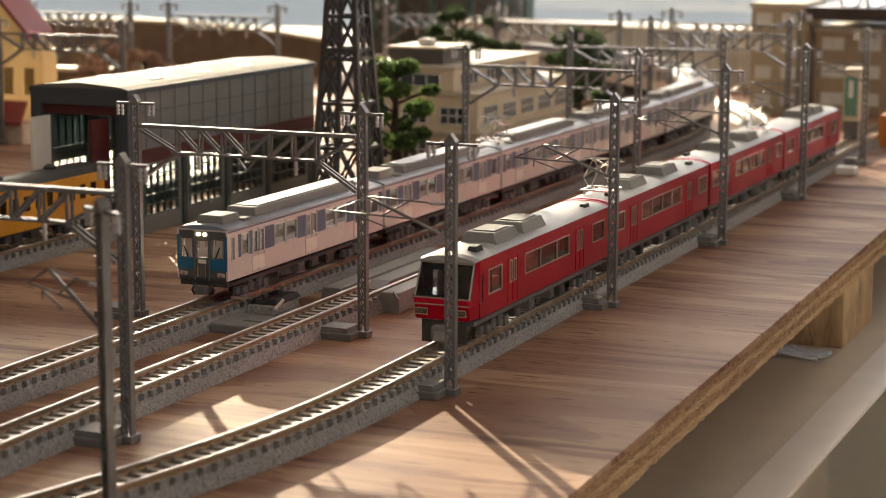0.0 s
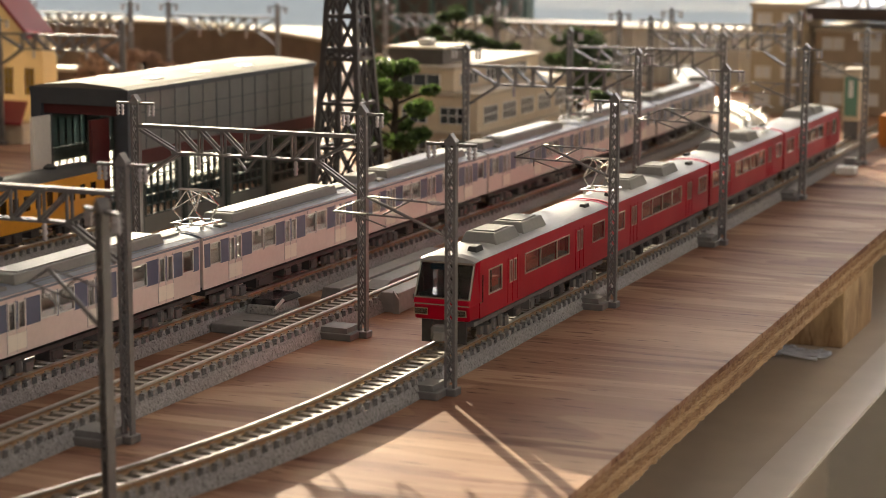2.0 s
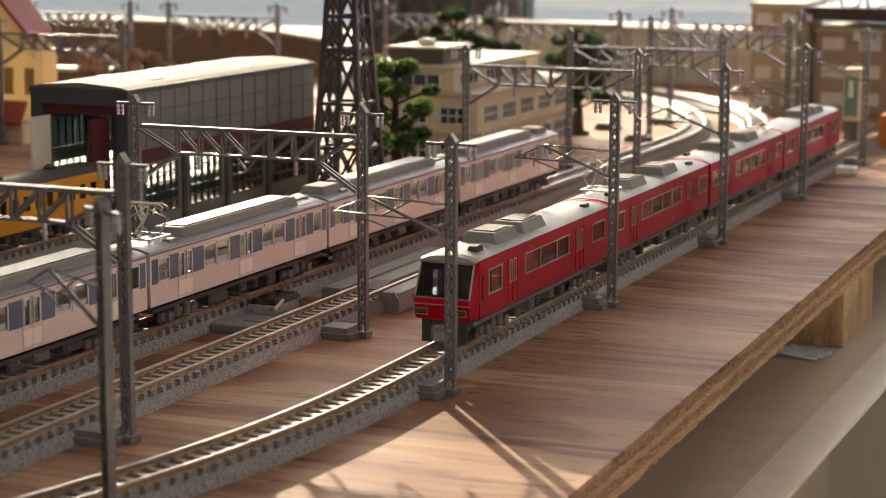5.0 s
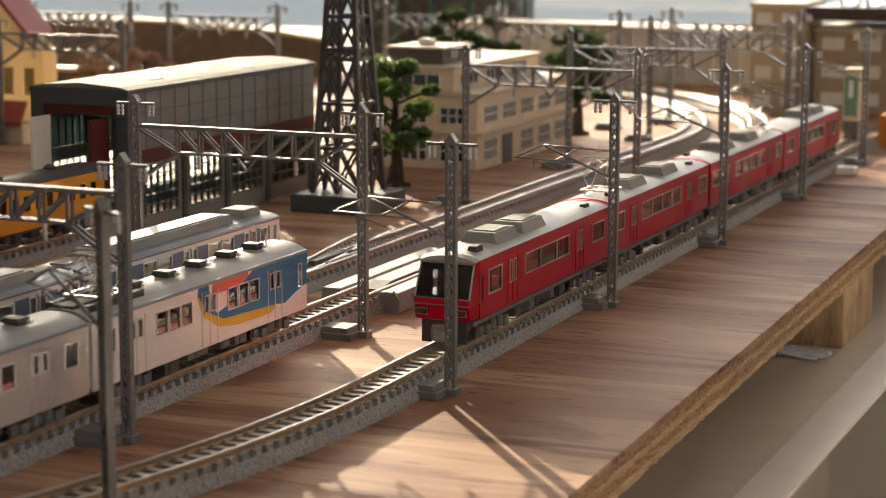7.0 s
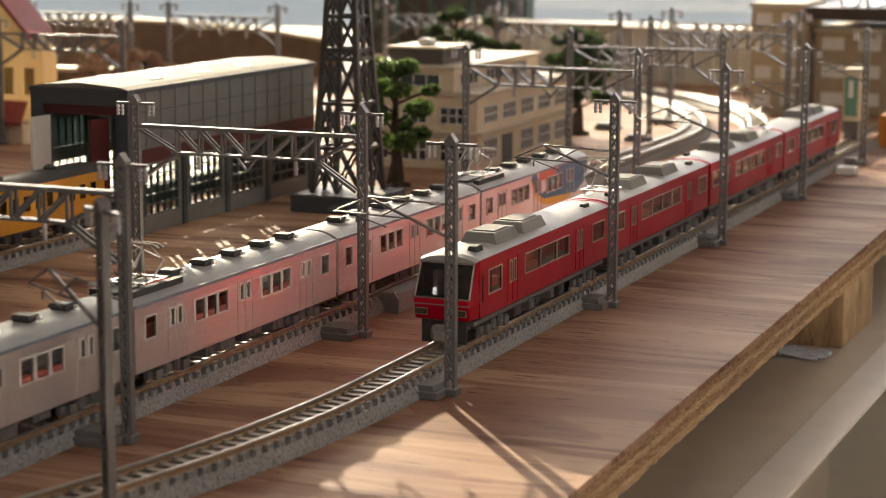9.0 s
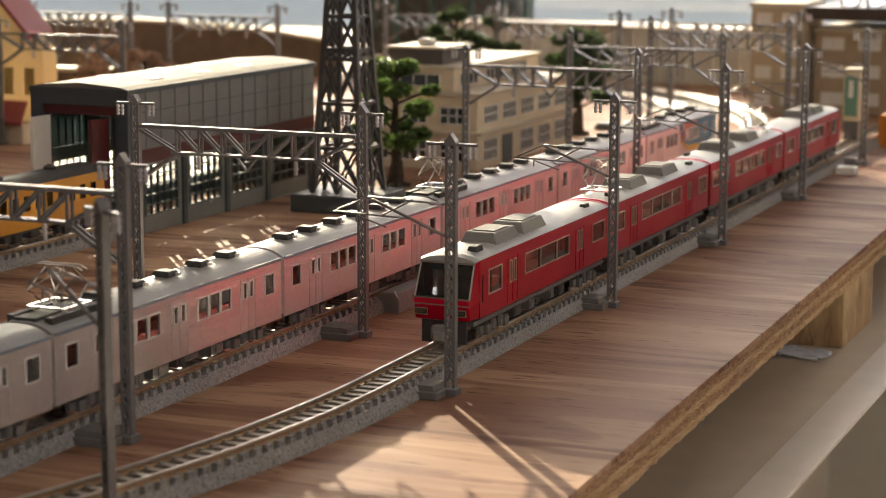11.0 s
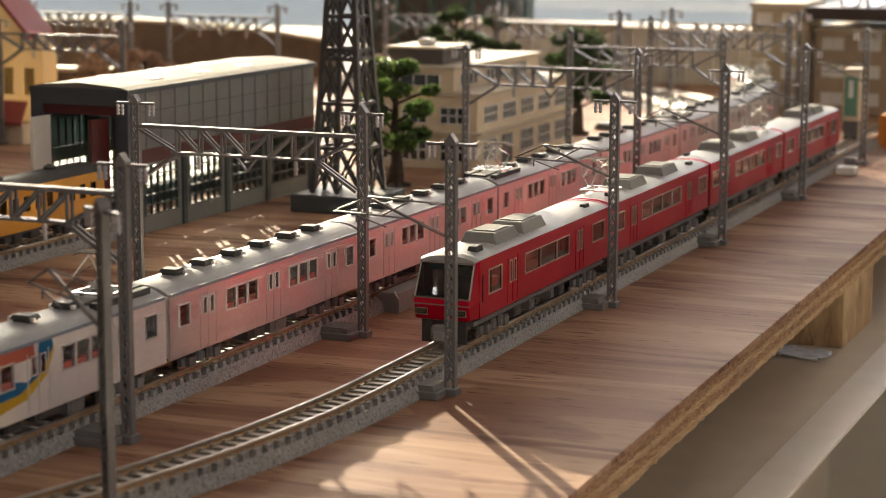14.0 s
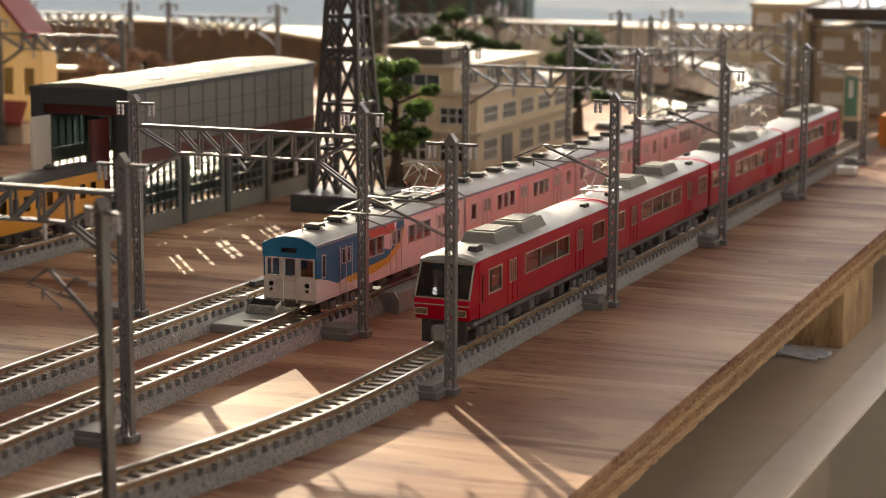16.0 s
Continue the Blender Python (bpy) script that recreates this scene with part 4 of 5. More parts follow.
        part("cab_door", Geo().box(-0.0026, -0.0022, y - 0.0006, y, z0, 0.0216).box(0.0022, 0.0026, y - 0.0006, y, z0, 0.0216), STEEL_P, root)
        for s in (-1, 1):
            h = part("lamp_cluster", Geo().box(s * 0.0062 - 0.0011, s * 0.0062 + 0.0011, y - 0.0006, y, 0.0092, 0.0136), STEEL_P, root, bevel=0.0005)
            for zz, r in ((0.0122, 0.0008), (0.0102, 0.0005)):
                part("lamp", Geo().lathe(0, 0, [(r, 0), (r, 0.0008)], 10), BLACK, h).matrix_basis = pose(s * 0.0062, y, zz, 90, 0, 0)
        part("antenna", Geo().bar((0, -0.0505, crown - 0.0005), (0, -0.0505, crown + 0.0034), 0.0004), STEEL_P, root)
    for y in (-L / 2 + 0.0195, L / 2 - 0.0195):
        bogie(root, y, UGREY)
    underfloor(root, L, seed, DARK, UGREY)
    coupler(root, L)
    seats(root, L, SEAT, 0.0172)
    return root


def car_r(cab, panto, seed):
    """Red limited-express car with bright window frames."""
    L, z0, eave, crown = 0.1232, 0.0082, 0.0264, 0.0281
    root = thing("express_car", "glossy red express train car with pale grey roof", "train car", None, "cars of the red train")
    lo, hi = 0.0160, 0.0222
    slim = lambda y: [(y - 0.0024, y - 0.0010, lo - 0.0004, hi), (y + 0.0010, y + 0.0024, lo - 0.0004, hi)]
    if cab:
        holes = [(-0.0500, -0.0400, lo - 0.0012, hi)] + slim(-0.0305) + [(-0.0200, -0.0070, lo, hi), (-0.0064, 0.0080, lo, hi), (0.0086, 0.0200, lo, hi)] + slim(0.0310) + [(0.0440, 0.0560, lo, hi)]
    else:
        holes = [(-0.0580, -0.0480, lo, hi)] + slim(-0.0365) + [(-0.0270, -0.0150, lo, hi), (-0.0144, -0.0024, lo, hi), (-0.0018, 0.0102, lo, hi), (0.0108, 0.0228, lo, hi)] + slim(0.0340) + [(0.0470, 0.0580, lo, hi)]
    yf = -L / 2 + 0.0048 if cab else None
    shell(root, L, holes, z0, eave, crown, RED, ROOF_GREY, y_front=yf)
    panes(root, holes, GLASS, GOLD)
    door_lines(root, (-0.0305, 0.0310) if cab else (-0.0365, 0.0340), z0 + 0.0008, hi + 0.0012, RED, 0.0080)
    for y0, y1 in (((-0.0360, -0.0160), (-0.0130, 0.0080)) if cab else ((-0.030, -0.010), (0.010, 0.030))):
        u = part("roof_unit", Geo().box(-0.0062, 0.0062, y0, y1, crown - 0.0012, crown + 0.0030, 0.0016), AC_GREY, root, "boxy grey air-conditioner", bevel=0.0003)
        part("unit_grille", Geo().box(-0.0036, 0.0036, y0 + 0.004, y1 - 0.004, crown + 0.0030, crown + 0.0033), AC_GREY, u)
    part("roof_vent", Geo().box(0.0022, 0.0060, -0.0515, -0.0450, crown - 0.0020, crown + 0.0013, 0.0007), VENT, root, bevel=0.0003)
    part("roof_vent", Geo().box(0.0030, 0.0058, 0.0465, 0.0520, crown - 0.0020, crown + 0.0008, 0.0005), VENT, root, bevel=0.0003)
    if panto:
        pantograph(root, -0.046, crown)
    for e, face in ((L / 2, 1),) if cab else ((L / 2, 1), (-L / 2, -1)):
        flat_end(root, e, z0, eave, crown, RED, [(-0.0022, 0.0022, z0 + 0.001, hi)], face)
        part("end_roof_rim", Geo().along(roof_profile(eave, crown + 0.0002, HALF + 0.0002), *sorted((e, e - face * 0.0010))), RED, root)
    if cab:
        # raked nose: roof edge, windscreen foot, prow, chin, along y and z
        a = yf
        H = HALF
        rf, ws, pr, ch = a - 0.0022, a - 0.0066, a - 0.0080, a - 0.0068
        prow = [[(-H, a, z0), (H, a, z0), (H, a, 0.0132), (-H, a, 0.0132)], [(-H * 0.93, ch, z0), (H * 0.93, ch, z0), (H * 0.93, pr + 0.0004, 0.0132), (-H * 0.93, pr + 0.0004, 0.0132)]]
        part("nose", Geo().quad_ring(prow), RED, root, bevel=0.0006)
        part("nose_upper", Geo().quad_ring([[(-H, a, 0.0132), (H, a, 0.0132), (H, a, 0.0150), (-H, a, 0.0150)], [(-H * 0.94, pr + 0.0006, 0.0132), (H * 0.94, pr + 0.0006, 0.0132), (H * 0.93, ws - 0.0004, 0.0152), (-H * 0.93, ws - 0.0004, 0.0152)]]), RED, root)
        part("nose_trim", Geo().box(-H * 0.945, H * 0.945, pr + 0.0004, pr + 0.0012, 0.0130, 0.0134), CHROME, root)
        part("windscreen", Geo().quad_ring([[(-H * 0.90, ws + 0.0004, 0.0152), (H * 0.90, ws + 0.0004, 0.0152), (H * 0.90, ws + 0.0010, 0.0152), (-H * 0.90, ws + 0.0010, 0.0152)], [(-H * 0.88, rf, 0.0252), (H * 0.88, rf, 0.0252), (H * 0.88, rf + 0.0006, 0.0252), (-H * 0.88, rf + 0.0006, 0.0252)]]), GLASS_DARK, root, "raked dark windscreen")
        for s in (-1, 1):
            part("windscreen_post", Geo().bar((s * H * 0.93, ws, 0.0150), (s * H * 0.90, rf, 0.0256), 0.0005), CHROME, root)
            part("quarter_panel", Geo().quad_ring([[(s * H, a, 0.0148), (s * H * 0.99, a, eave), (s * H * 0.97, a, eave), (s * H * 0.97, a, 0.0148)], [(s * H * 0.95, ws + 0.0006, 0.0150), (s * H * 0.93, rf + 0.0005, 0.0256), (s * H * 0.91, rf + 0.0005, 0.0256), (s * H * 0.92, ws + 0.0006, 0.0150)]]), RED, root)
            lamp = part("lamp_panel", Geo().box(s * 0.0060 - 0.0021, s * 0.0060 + 0.0021, pr - 0.0002, pr + 0.0010, 0.0099, 0.0121), CHROME, root, "bright framed lamp panel")
            part("lamp_glass", Geo().box(s * 0.0060 - 0.0018, s * 0.0060 - 0.0001, pr - 0.0004, pr, 0.0102, 0.0118), GLASS_DARK, lamp)
            part("lamp_glass", Geo().box(s * 0.0060 + 0.0001, s * 0.0060 + 0.0018, pr - 0.0004, pr, 0.0102, 0.0118), GLASS_DARK, lamp)
        part("windscreen_sill", Geo().box(-H * 0.93, H * 0.93, ws - 0.0006, ws + 0.0004, 0.0149, 0.0154), CHROME, root)
        part("destination_display", Geo().box(-0.0060, -0.0016, rf + 0.0012, rf + 0.0016, 0.0228, 0.0246), BLUE, root, "small blue destination display")
        part("cab_door_line", Geo().box(HALF - 0.0001, HALF + 0.00015, a + 0.0016, a + 0.0022, 0.0130, 0.0215), BLACK, root)
        part("side_trim", Geo().box(HALF - 0.0001, HALF + 0.0002, a - 0.0002, a + 0.0010, 0.0130, 0.0134), CHROME, root)
        part("centre_post", Geo().bar((0.0012, ws + 0.0002, 0.0152), (0.0012, rf - 0.0002, 0.0252), 0.0005), BLACK, root)
        part("dashboard", Geo().box(-H * 0.86, H * 0.86, ws + 0.0016, a + 0.004, 0.0150, 0.0158), BLACK, root)
        part("cab_bulkhead", Geo().box(-H * 0.92, H * 0.92, a + 0.0100, a + 0.0106, z0 + 0.001, eave), BLACK, root)
        part("roof_front", Geo().quad_ring([[(x, a, z) for x, z in roof_profile(eave, crown)], [(x * 0.94, rf - 0.0004, min(z, eave + (z - eave) * 0.7)) for x, z in roof_profile(eave - 0.0004, crown)]]), ROOF_GREY, root)
        part("brow_trim", Geo().box(-H * 0.92, H * 0.92, rf - 0.0008, rf - 0.0002, 0.0252, 0.0258), CHROME, root)
        part("coupler_block", Geo().box(-0.0026, 0.0026, ch - 0.0012, ch + 0.002, 0.0030, 0.0066).box(-0.0016, 0.0016, ch - 0.0030, ch - 0.0012, 0.0022, 0.0050).box(-0.0034, -0.0026, ch - 0.0006, ch + 0.001, 0.0020, 0.0060).box(0.0026, 0.0034, ch - 0.0006, ch + 0.001, 0.0020, 0.0060), AC_GREY, root, bevel=0.0004)
        part("rail_guard", Geo().box(-0.0070, -0.0040, ch + 0.0016, ch + 0.0026, 0.0008, z0).box(0.0040, 0.0070, ch + 0.0016, ch + 0.0026, 0.0008, z0), DARK, root)
    for y in (-L / 2 + 0.0205, L / 2 - 0.0205):
        bogie(root, y, UGREY)
    underfloor(root, L, seed, UGREY, DARK)
    coupler(root, L)
    seats(root, L, SEAT, 0.0150)
    return root


def yellow_car():
    L, z0, eave, crown = 0.118, 0.0070, 0.0245, 0.0275
    root = thing("railcar", "orange-yellow railcar with dark domed roof, standing before the shed", "train car")
    lo, hi = 0.0145, 0.0205
    holes = [(-0.056 + k * 0.0075, -0.0518 + k * 0.0075, lo, hi) for k in range(15)]
    shell(root, L, holes, z0, eave, crown, TRAIN_YELLOW, VENT)
    panes(root, holes, GLASS_DARK)
    for e, f in ((L / 2, 1), (-L / 2, -1)):
        fh = [(-0.0078, -0.0036, lo, hi), (-0.0020, 0.0020, lo, hi), (0.0036, 0.0078, lo, hi)]
        flat_end(root, e, z0, eave, crown, TRAIN_YELLOW, fh, f)
        for a0, a1, b0, b1 in fh:
            part("windscreen", Geo().box(a0, a1, *sorted((e - f * 0.0002, e - f * 0.0004)), b0, b1), GLASS_DARK, root)
    for k in (-0.035, 0.0, 0.035):
        part("roof_vent", Geo().lathe(0, k, [(0.0024, crown - 0.001), (0.0026, crown + 0.0008), (0.0010, crown + 0.0020)], 12), VENT, root)
    for y in (-L / 2 + 0.0195, L / 2 - 0.0195):
        bogie(root, y, DARK)
    underfloor(root, L, 77, DARK, UGREY)
    coupler(root, L)
    return root


TRAIN_A, TRAIN_B = [], []


def trains():
    # red train, standing
    y0, pitch = 0.0972, 0.1262
    head = car_r(True, False, 1)
    mid = car_r(False, True, 2)
    head.matrix_basis = pose(XR, y0, TRAIN_Z)
    mid.matrix_basis = pose(XR, y0 + pitch, TRAIN_Z)
    head.scale = mid.scale = (1, 1, 0.945)
    copy_thing(mid, pose(XR, y0 + 2 * pitch, TRAIN_Z, 0, 0, 180))
    copy_thing(head, pose(XR, y0 + 3 * pitch, TRAIN_Z, 0, 0, 180))
    # blue-banded train: eight cars
    a_cab, a_pan, a_mid = car_a(True, False, 11), car_a(False, True, 12), car_a(False, False, 13)
    for c in (a_cab, a_pan, a_mid):
        c.scale = (1, 1, 0.90)
    first = [a_cab, a_mid, a_pan, copy_thing(a_mid, Matrix()), copy_thing(a_mid, Matrix()), copy_thing(a_pan, Matrix()), copy_thing(a_mid, Matrix()), copy_thing(a_cab, Matrix())]
    TRAIN_A.extend(first)
    b_cab, b_pan, b_mid = car_b(True, True, 21), car_b(False, True, 22), car_b(False, False, 23)
    for c in (b_cab, b_pan, b_mid):
        c.scale = (1, 1, 0.88)
    TRAIN_B.extend([b_cab, b_mid, b_pan, copy_thing(b_mid, Matrix()), copy_thing(b_pan, Matrix()), copy_thing(b_mid, Matrix()), copy_thing(b_mid, Matrix()), copy_thing(b_cab, Matrix())])
    y = yellow_car()
    y.matrix_basis = pose(XY, 0.183 - 0.059, TRAIN_Z)
    y.scale = (1, 1, 0.94)
    copy_thing(y, pose(XY, 0.183 - 0.179, TRAIN_Z))


def along_rows(path, way, flip):
    rows = []
    for i in range(33):
        t = i * 0.5
        front, back = (Vector((*path.at(path.zero + way(t) + d)[:2], 0)) for d in (0.0395, -0.0395))
        run = front - back
        m = Matrix.Translation((front + back) / 2 + Vector((0, 0, TRAIN_Z))) @ Matrix.Rotation(math.atan2(-run.x, run.y), 4, "Z")
        rows.append((t, m @ Matrix.Rotation(math.pi, 4, "Z") if flip else m))
    return rows


def smooth_table(table, t):
    for (t0, v0), (t1, v1) in zip(table, table[1:]):
        if t <= t1:
            return v0 + (v1 - v0) * (t - t0) / (t1 - t0)
    return table[-1][1]


def motions():
    # way gone by the blue-banded train, and place of the ribbed train's leading end, in metres
    gone = [(0, 0.0), (0.5, 0.0655), (1.0, 0.1300), (1.6, 0.2055), (2.0, 0.2560), (2.5, 0.3195), (3.5, 0.4480), (5.0, 0.6480), (6.0, 0.7860), (6.6, 0.8690), (7.0, 0.9240), (7.5, 0.9930), (8.0, 1.0610), (9.0, 1.1950), (12.0, 1.5900), (16.0, 1.9000)]
    lead = [(0, -0.860), (6.3, -0.0490), (6.5, -0.0230), (7.0, 0.0430), (7.5, 0.1095), (8.0, 0.1750), (8.5, 0.2400), (9.0, 0.3040), (9.5, 0.3600), (10.0, 0.4110), (11.0, 0.5080), (11.5, 0.5605), (12.0, 0.6110), (12.5, 0.6585), (13.0, 0.7055), (13.5, 0.7535), (14.0, 0.8030), (14.5, 0.8535), (15.0, 0.9050), (15.5, 0.9590), (16.0, 1.0110)]
    for i, car in enumerate(TRAIN_A):
        walk(car, along_rows(PATH_A, lambda t: 0.0625 + 0.0591 + 0.1202 * i - smooth_table(gone, t), i == len(TRAIN_A) - 1))
    for i, car in enumerate(TRAIN_B):
        walk(car, along_rows(PATH_B, lambda t: smooth_table(lead, t) - 0.0567 - 0.1204 * i, i < len(TRAIN_B) - 1))


# ---- buildings and scenery on the board ----
SHED_GREY = mat("shed_grey", (0.17, 0.175, 0.168), 0.55, 0, 0.06, 200, 0.05)
SHED_DARK = mat("shed_slate", (0.055, 0.065, 0.075), 0.5, 0, 0.08, 200, 0.05)
SHED_TEAL = mat("shed_inside_teal", (0.06, 0.105, 0.11), 0.6, 0, 0.08, 200, 0.05)
SHED_RED = mat("shed_red", (0.085, 0.012, 0.012), 0.5, 0, 0.1, 200, 0.05)
SHED_GREEN = mat("shed_window_green", (0.045, 0.06, 0.055), 0.45, 0, 0.1, 300, 0.05)
SHED_ROOF = mat("shed_roof_cream", (0.18, 0.168, 0.138), 0.8, 0, 0.12, 150, 0.1, 0.2, spec=0.15)
TOWER = mat("tower_black", (0.06, 0.055, 0.053), 0.45, 0, 0.15, 400, 0.05)
BEIGE = mat("office_beige", (0.62, 0.52, 0.38), 0.65, 0, 0.06, 150, 0.06, 0.12)
BEIGE_D = mat("office_band", (0.48, 0.41, 0.31), 0.65, 0, 0.06, 150, 0.06, 0.1)
ROOF_BROWN = mat("roof_brown", (0.10, 0.085, 0.075), 0.6, 0, 0.1, 150, 0.06)
TAN = mat("building_tan", (0.44, 0.35, 0.23), 0.7, 0, 0.08, 100, 0.06, 0.15)
ROOF_RED = mat("roof_red", (0.26, 0.025, 0.035), 0.5, 0, 0.1, 120, 0.06)


def leafy(m, colour):
    """Lets light through thin foliage and thin moulded walls."""
    n, l = m.node_tree.nodes, m.node_tree.links
    thin, both = n.new("ShaderNodeBsdfTranslucent"), n.new("ShaderNodeMixShader")
    thin.inputs["Color"].default_value, both.inputs["Fac"].default_value = (*colour, 1), 0.4
    l.new(n["Principled BSDF"].outputs[0], both.inputs[1]), l.new(thin.outputs[0], both.inputs[2])
    l.new(both.outputs[0], n["Material Output"].inputs["Surface"])
    return m


HOUSE = leafy(mat("house_ochre", (0.76, 0.60, 0.37), 0.7, 0, 0.05, 120, 0.05, 0.1), (0.80, 0.66, 0.43))
LEAF = leafy(mat("leaf_green", (0.08, 0.14, 0.04), 0.6, 0, 0.4, 250, 0.1, 0.3), (0.12, 0.20, 0.05))
LEAF_D = leafy(mat("leaf_dark", (0.05, 0.085, 0.04), 0.6, 0, 0.4, 250, 0.1, 0.3), (0.07, 0.11, 0.04))
BLOSSOM = mat("blossom_pink_brown", (0.42, 0.28, 0.20), 0.8, 0, 0.3, 250, 0.1, 0.2)
BARK = mat("bark_dark", (0.05, 0.038, 0.028), 0.85, 0, 0.3, 300, 0.4)
BROWN = mat("embankment_brown", (0.20, 0.135, 0.085), 0.8, 0, 0.15, 80, 0.1)
TEAL = mat("frame_teal", (0.06, 0.13, 0.12), 0.5, 0, 0.1, 100, 0.05)
WAREHOUSE = mat("warehouse_grey_beige", (0.62, 0.60, 0.55), 0.75, 0, 0.05, 100, 0.05, 0.12)
GREENBOX = mat("booth_green", (0.12, 0.26, 0.19), 0.45, 0, 0.08, 200, 0.05)
ORANGE = mat("crate_orange", (0.55, 0.20, 0.03), 0.5, 0, 0.08, 200, 0.05)
DARKBROWN = mat("shelf_dark_brown", (0.05, 0.032, 0.024), 0.5, 0, 0.1, 60, 0.05)
CONCRETE = mat("crossing_grey", (0.24, 0.235, 0.23), 0.6, 0, 0.1, 500, 0.15, 0.15)


def box_window(root, x0, x1, y0, y1, z0, z1, nx, nz, frame_mat, pane_mat, axis, out):
    """A framed window with its bars on a wall face; axis 'x' faces +-x, 'y' faces +-y; out gives the way outwards."""
    t = min(z1 - z0, max(x1 - x0, y1 - y0)) * 0.055
    w = None
    if axis == "x":
        w = part("window", Geo().box(*sorted((x0 - out * 0.0003, x0 + out * 0.0001)), y0, y1, z0, z1), pane_mat, root)
        place = lambda a, b, c, d: Geo().box(*sorted((x0, x0 + out * 0.0008)), a, b, c, d)
        lo, hi = y0, y1
    else:
        w = part("window", Geo().box(x0, x1, *sorted((y0 - out * 0.0003, y0 + out * 0.0001)), z0, z1), pane_mat, root)
        place = lambda a, b, c, d: Geo().box(a, b, *sorted((y0, y0 + out * 0.0008)), c, d)
        lo, hi = x0, x1
    for i in range(nx + 1):
        c = lo + (hi - lo) * i / nx
        part("window_bar", place(c - t / 2, c + t / 2, z0, z1), frame_mat, w)
    for j in range(nz + 1):
        c = z0 + (z1 - z0) * j / nz
        part("window_bar", place(lo, hi, c - t / 2, c + t / 2), frame_mat, w)


def shed():
    s = thing("engine_shed", "dark grey engine shed with cream roof and open doors", "shed")
    x0, x1, y0, y1, h = -0.288, -0.240, 0.186, 0.350, 0.0625
    bays = [(0.196, 0.222), (0.232, 0.259), (0.269, 0.297), (0.307, 0.340)]
    holes = [(a, b, 0.008, 0.030) for a, b in bays]
    for x, out in ((x1, 1), (x0, -1)):
        top = 0.030
        holes = [(a, b, 0.008, 0.030) for a, b in bays] if out > 0 else [(a, b, 0.008, 0.030) for a, b in bays] + [(a, b, 0.0360, 0.0485) for a, b in bays]
        wall = part("wall", wall_grid(holes, y0, y1, 0.0, h, lambda y, z, k: (x - out * k * 0.0014, y, z)), SHED_GREY if out > 0 else SHED_TEAL, s)
        if out > 0:
            part("red_band", Geo().box(*sorted((x, x + out * 0.0004)), y0 + 0.001, y1, 0.0312, 0.0375), SHED_RED, s, "dark red painted band")
        for a, b in bays:
            w = part("window", Geo().box(x - out * 0.0009, x - out * 0.0006, a, b, 0.008, top) if out > 0 else Geo().box(x + 0.0006, x + 0.0009, a, b, 0.008, top), GLASS if out > 0 else FROSTED, s)
            w.visible_shadow = False
            for i in range(6):
                c = a + (b - a) * i / 5
                t = 0.0011 if i in (0, 5) else 0.0005
                part("window_bar", Geo().box(*sorted((x - out * 0.0010, x + out * 0.0003)), c - t / 2, c + t / 2, 0.008, top), SHED_GREEN, w)
            for j in range(6):
                c = 0.008 + (top - 0.008) * j / 5
                part("window_bar", Geo().box(*sorted((x - out * 0.0010, x + out * 0.0002)), a, b, c - 0.0003, c + 0.0003), SHED_GREEN, w)
        # upper openings added for the sun spots; dark teal panes pass for wall
        for a, b in bays if out < 0 else ():
            w = part("window", Geo().box(x + 0.0006, x + 0.0009, a, b, 0.0360, 0.0485), GLASS_TEAL, s, "teal pane over an opening added to let sun spots through")
            w.visible_shadow = False
            for i in range(6):
                c = a + (b - a) * i / 5
                part("window_bar", Geo().box(x - 0.0002, x + 0.0010, c - 0.0004, c + 0.0004, 0.0360, 0.0485), SHED_TEAL, w)
        for y in (y0 + 0.006, 0.227, 0.264, 0.302, 0.345):
            part("pilaster", Geo().box(*sorted((x, x + out * 0.0010)), y - 0.0016, y + 0.0016, 0.0, 0.031), SHED_GREEN, s)
        for k in range(1, 14):
            part("panel_joint", Geo().box(*sorted((x, x + out * 0.0002)), y0 + k * 0.0117 - 0.0002, y0 + k * 0.0117 + 0.0002, 0.038, h), SHED_DARK, s)
        for z in (0.046, 0.054):
            part("panel_joint", Geo().box(*sorted((x, x + out * 0.0002)), y0, y1, z - 0.0002, z + 0.0002), SHED_DARK, s)
    door = [(x0 + 0.0075, x1 - 0.0085, 0.0, 0.0535)]
    part("front_wall", wall_grid(door, x0 + 0.0014, x1 - 0.0014, 0.0, h, lambda x, z, k: (x, y0 + k * 0.0014, z)), SHED_DARK, s)
    part("front_frame", Geo().box(x0 - 0.0006, x0 + 0.0046, y0 - 0.0030, y0 - 0.0002, 0.0, h).box(x1 - 0.0046, x1 + 0.0006, y0 - 0.0030, y0 - 0.0002, 0.0, h).box(x0 + 0.0046, x1 - 0.0046, y0 - 0.0030, y0 - 0.0002, h - 0.0052, h), SHED_DARK, s)
    part("lintel", Geo().box(x0 + 0.0047, x1 - 0.0047, y0 - 0.0010, y0 - 0.0003, 0.0530, h - 0.0053), SHED_RED, s, "deep red door lintel")
    part("back_wall", Geo().box(x0 + 0.0014, x1 - 0.0014, y1 - 0.0014, y1, 0.0, h), SHED_DARK, s)
    part("door", Geo().box(x0 + 0.0082, x0 + 0.0096, y0 - 0.0160, y0 - 0.0032, 0.007, 0.0525), WHITE, s, "pale grey open door leaf")
    part("door", Geo().box(x1 - 0.0100, x1 - 0.0086, y0 - 0.0160, y0 - 0.0032, 0.007, 0.0525), SHED_RED, s, "dark red open door leaf")
    part("roof", Geo().box(x0 - 0.0010, x1 + 0.0010, y0 - 0.0032, y1 + 0.001, h, h + 0.0022), SHED_DARK, s)
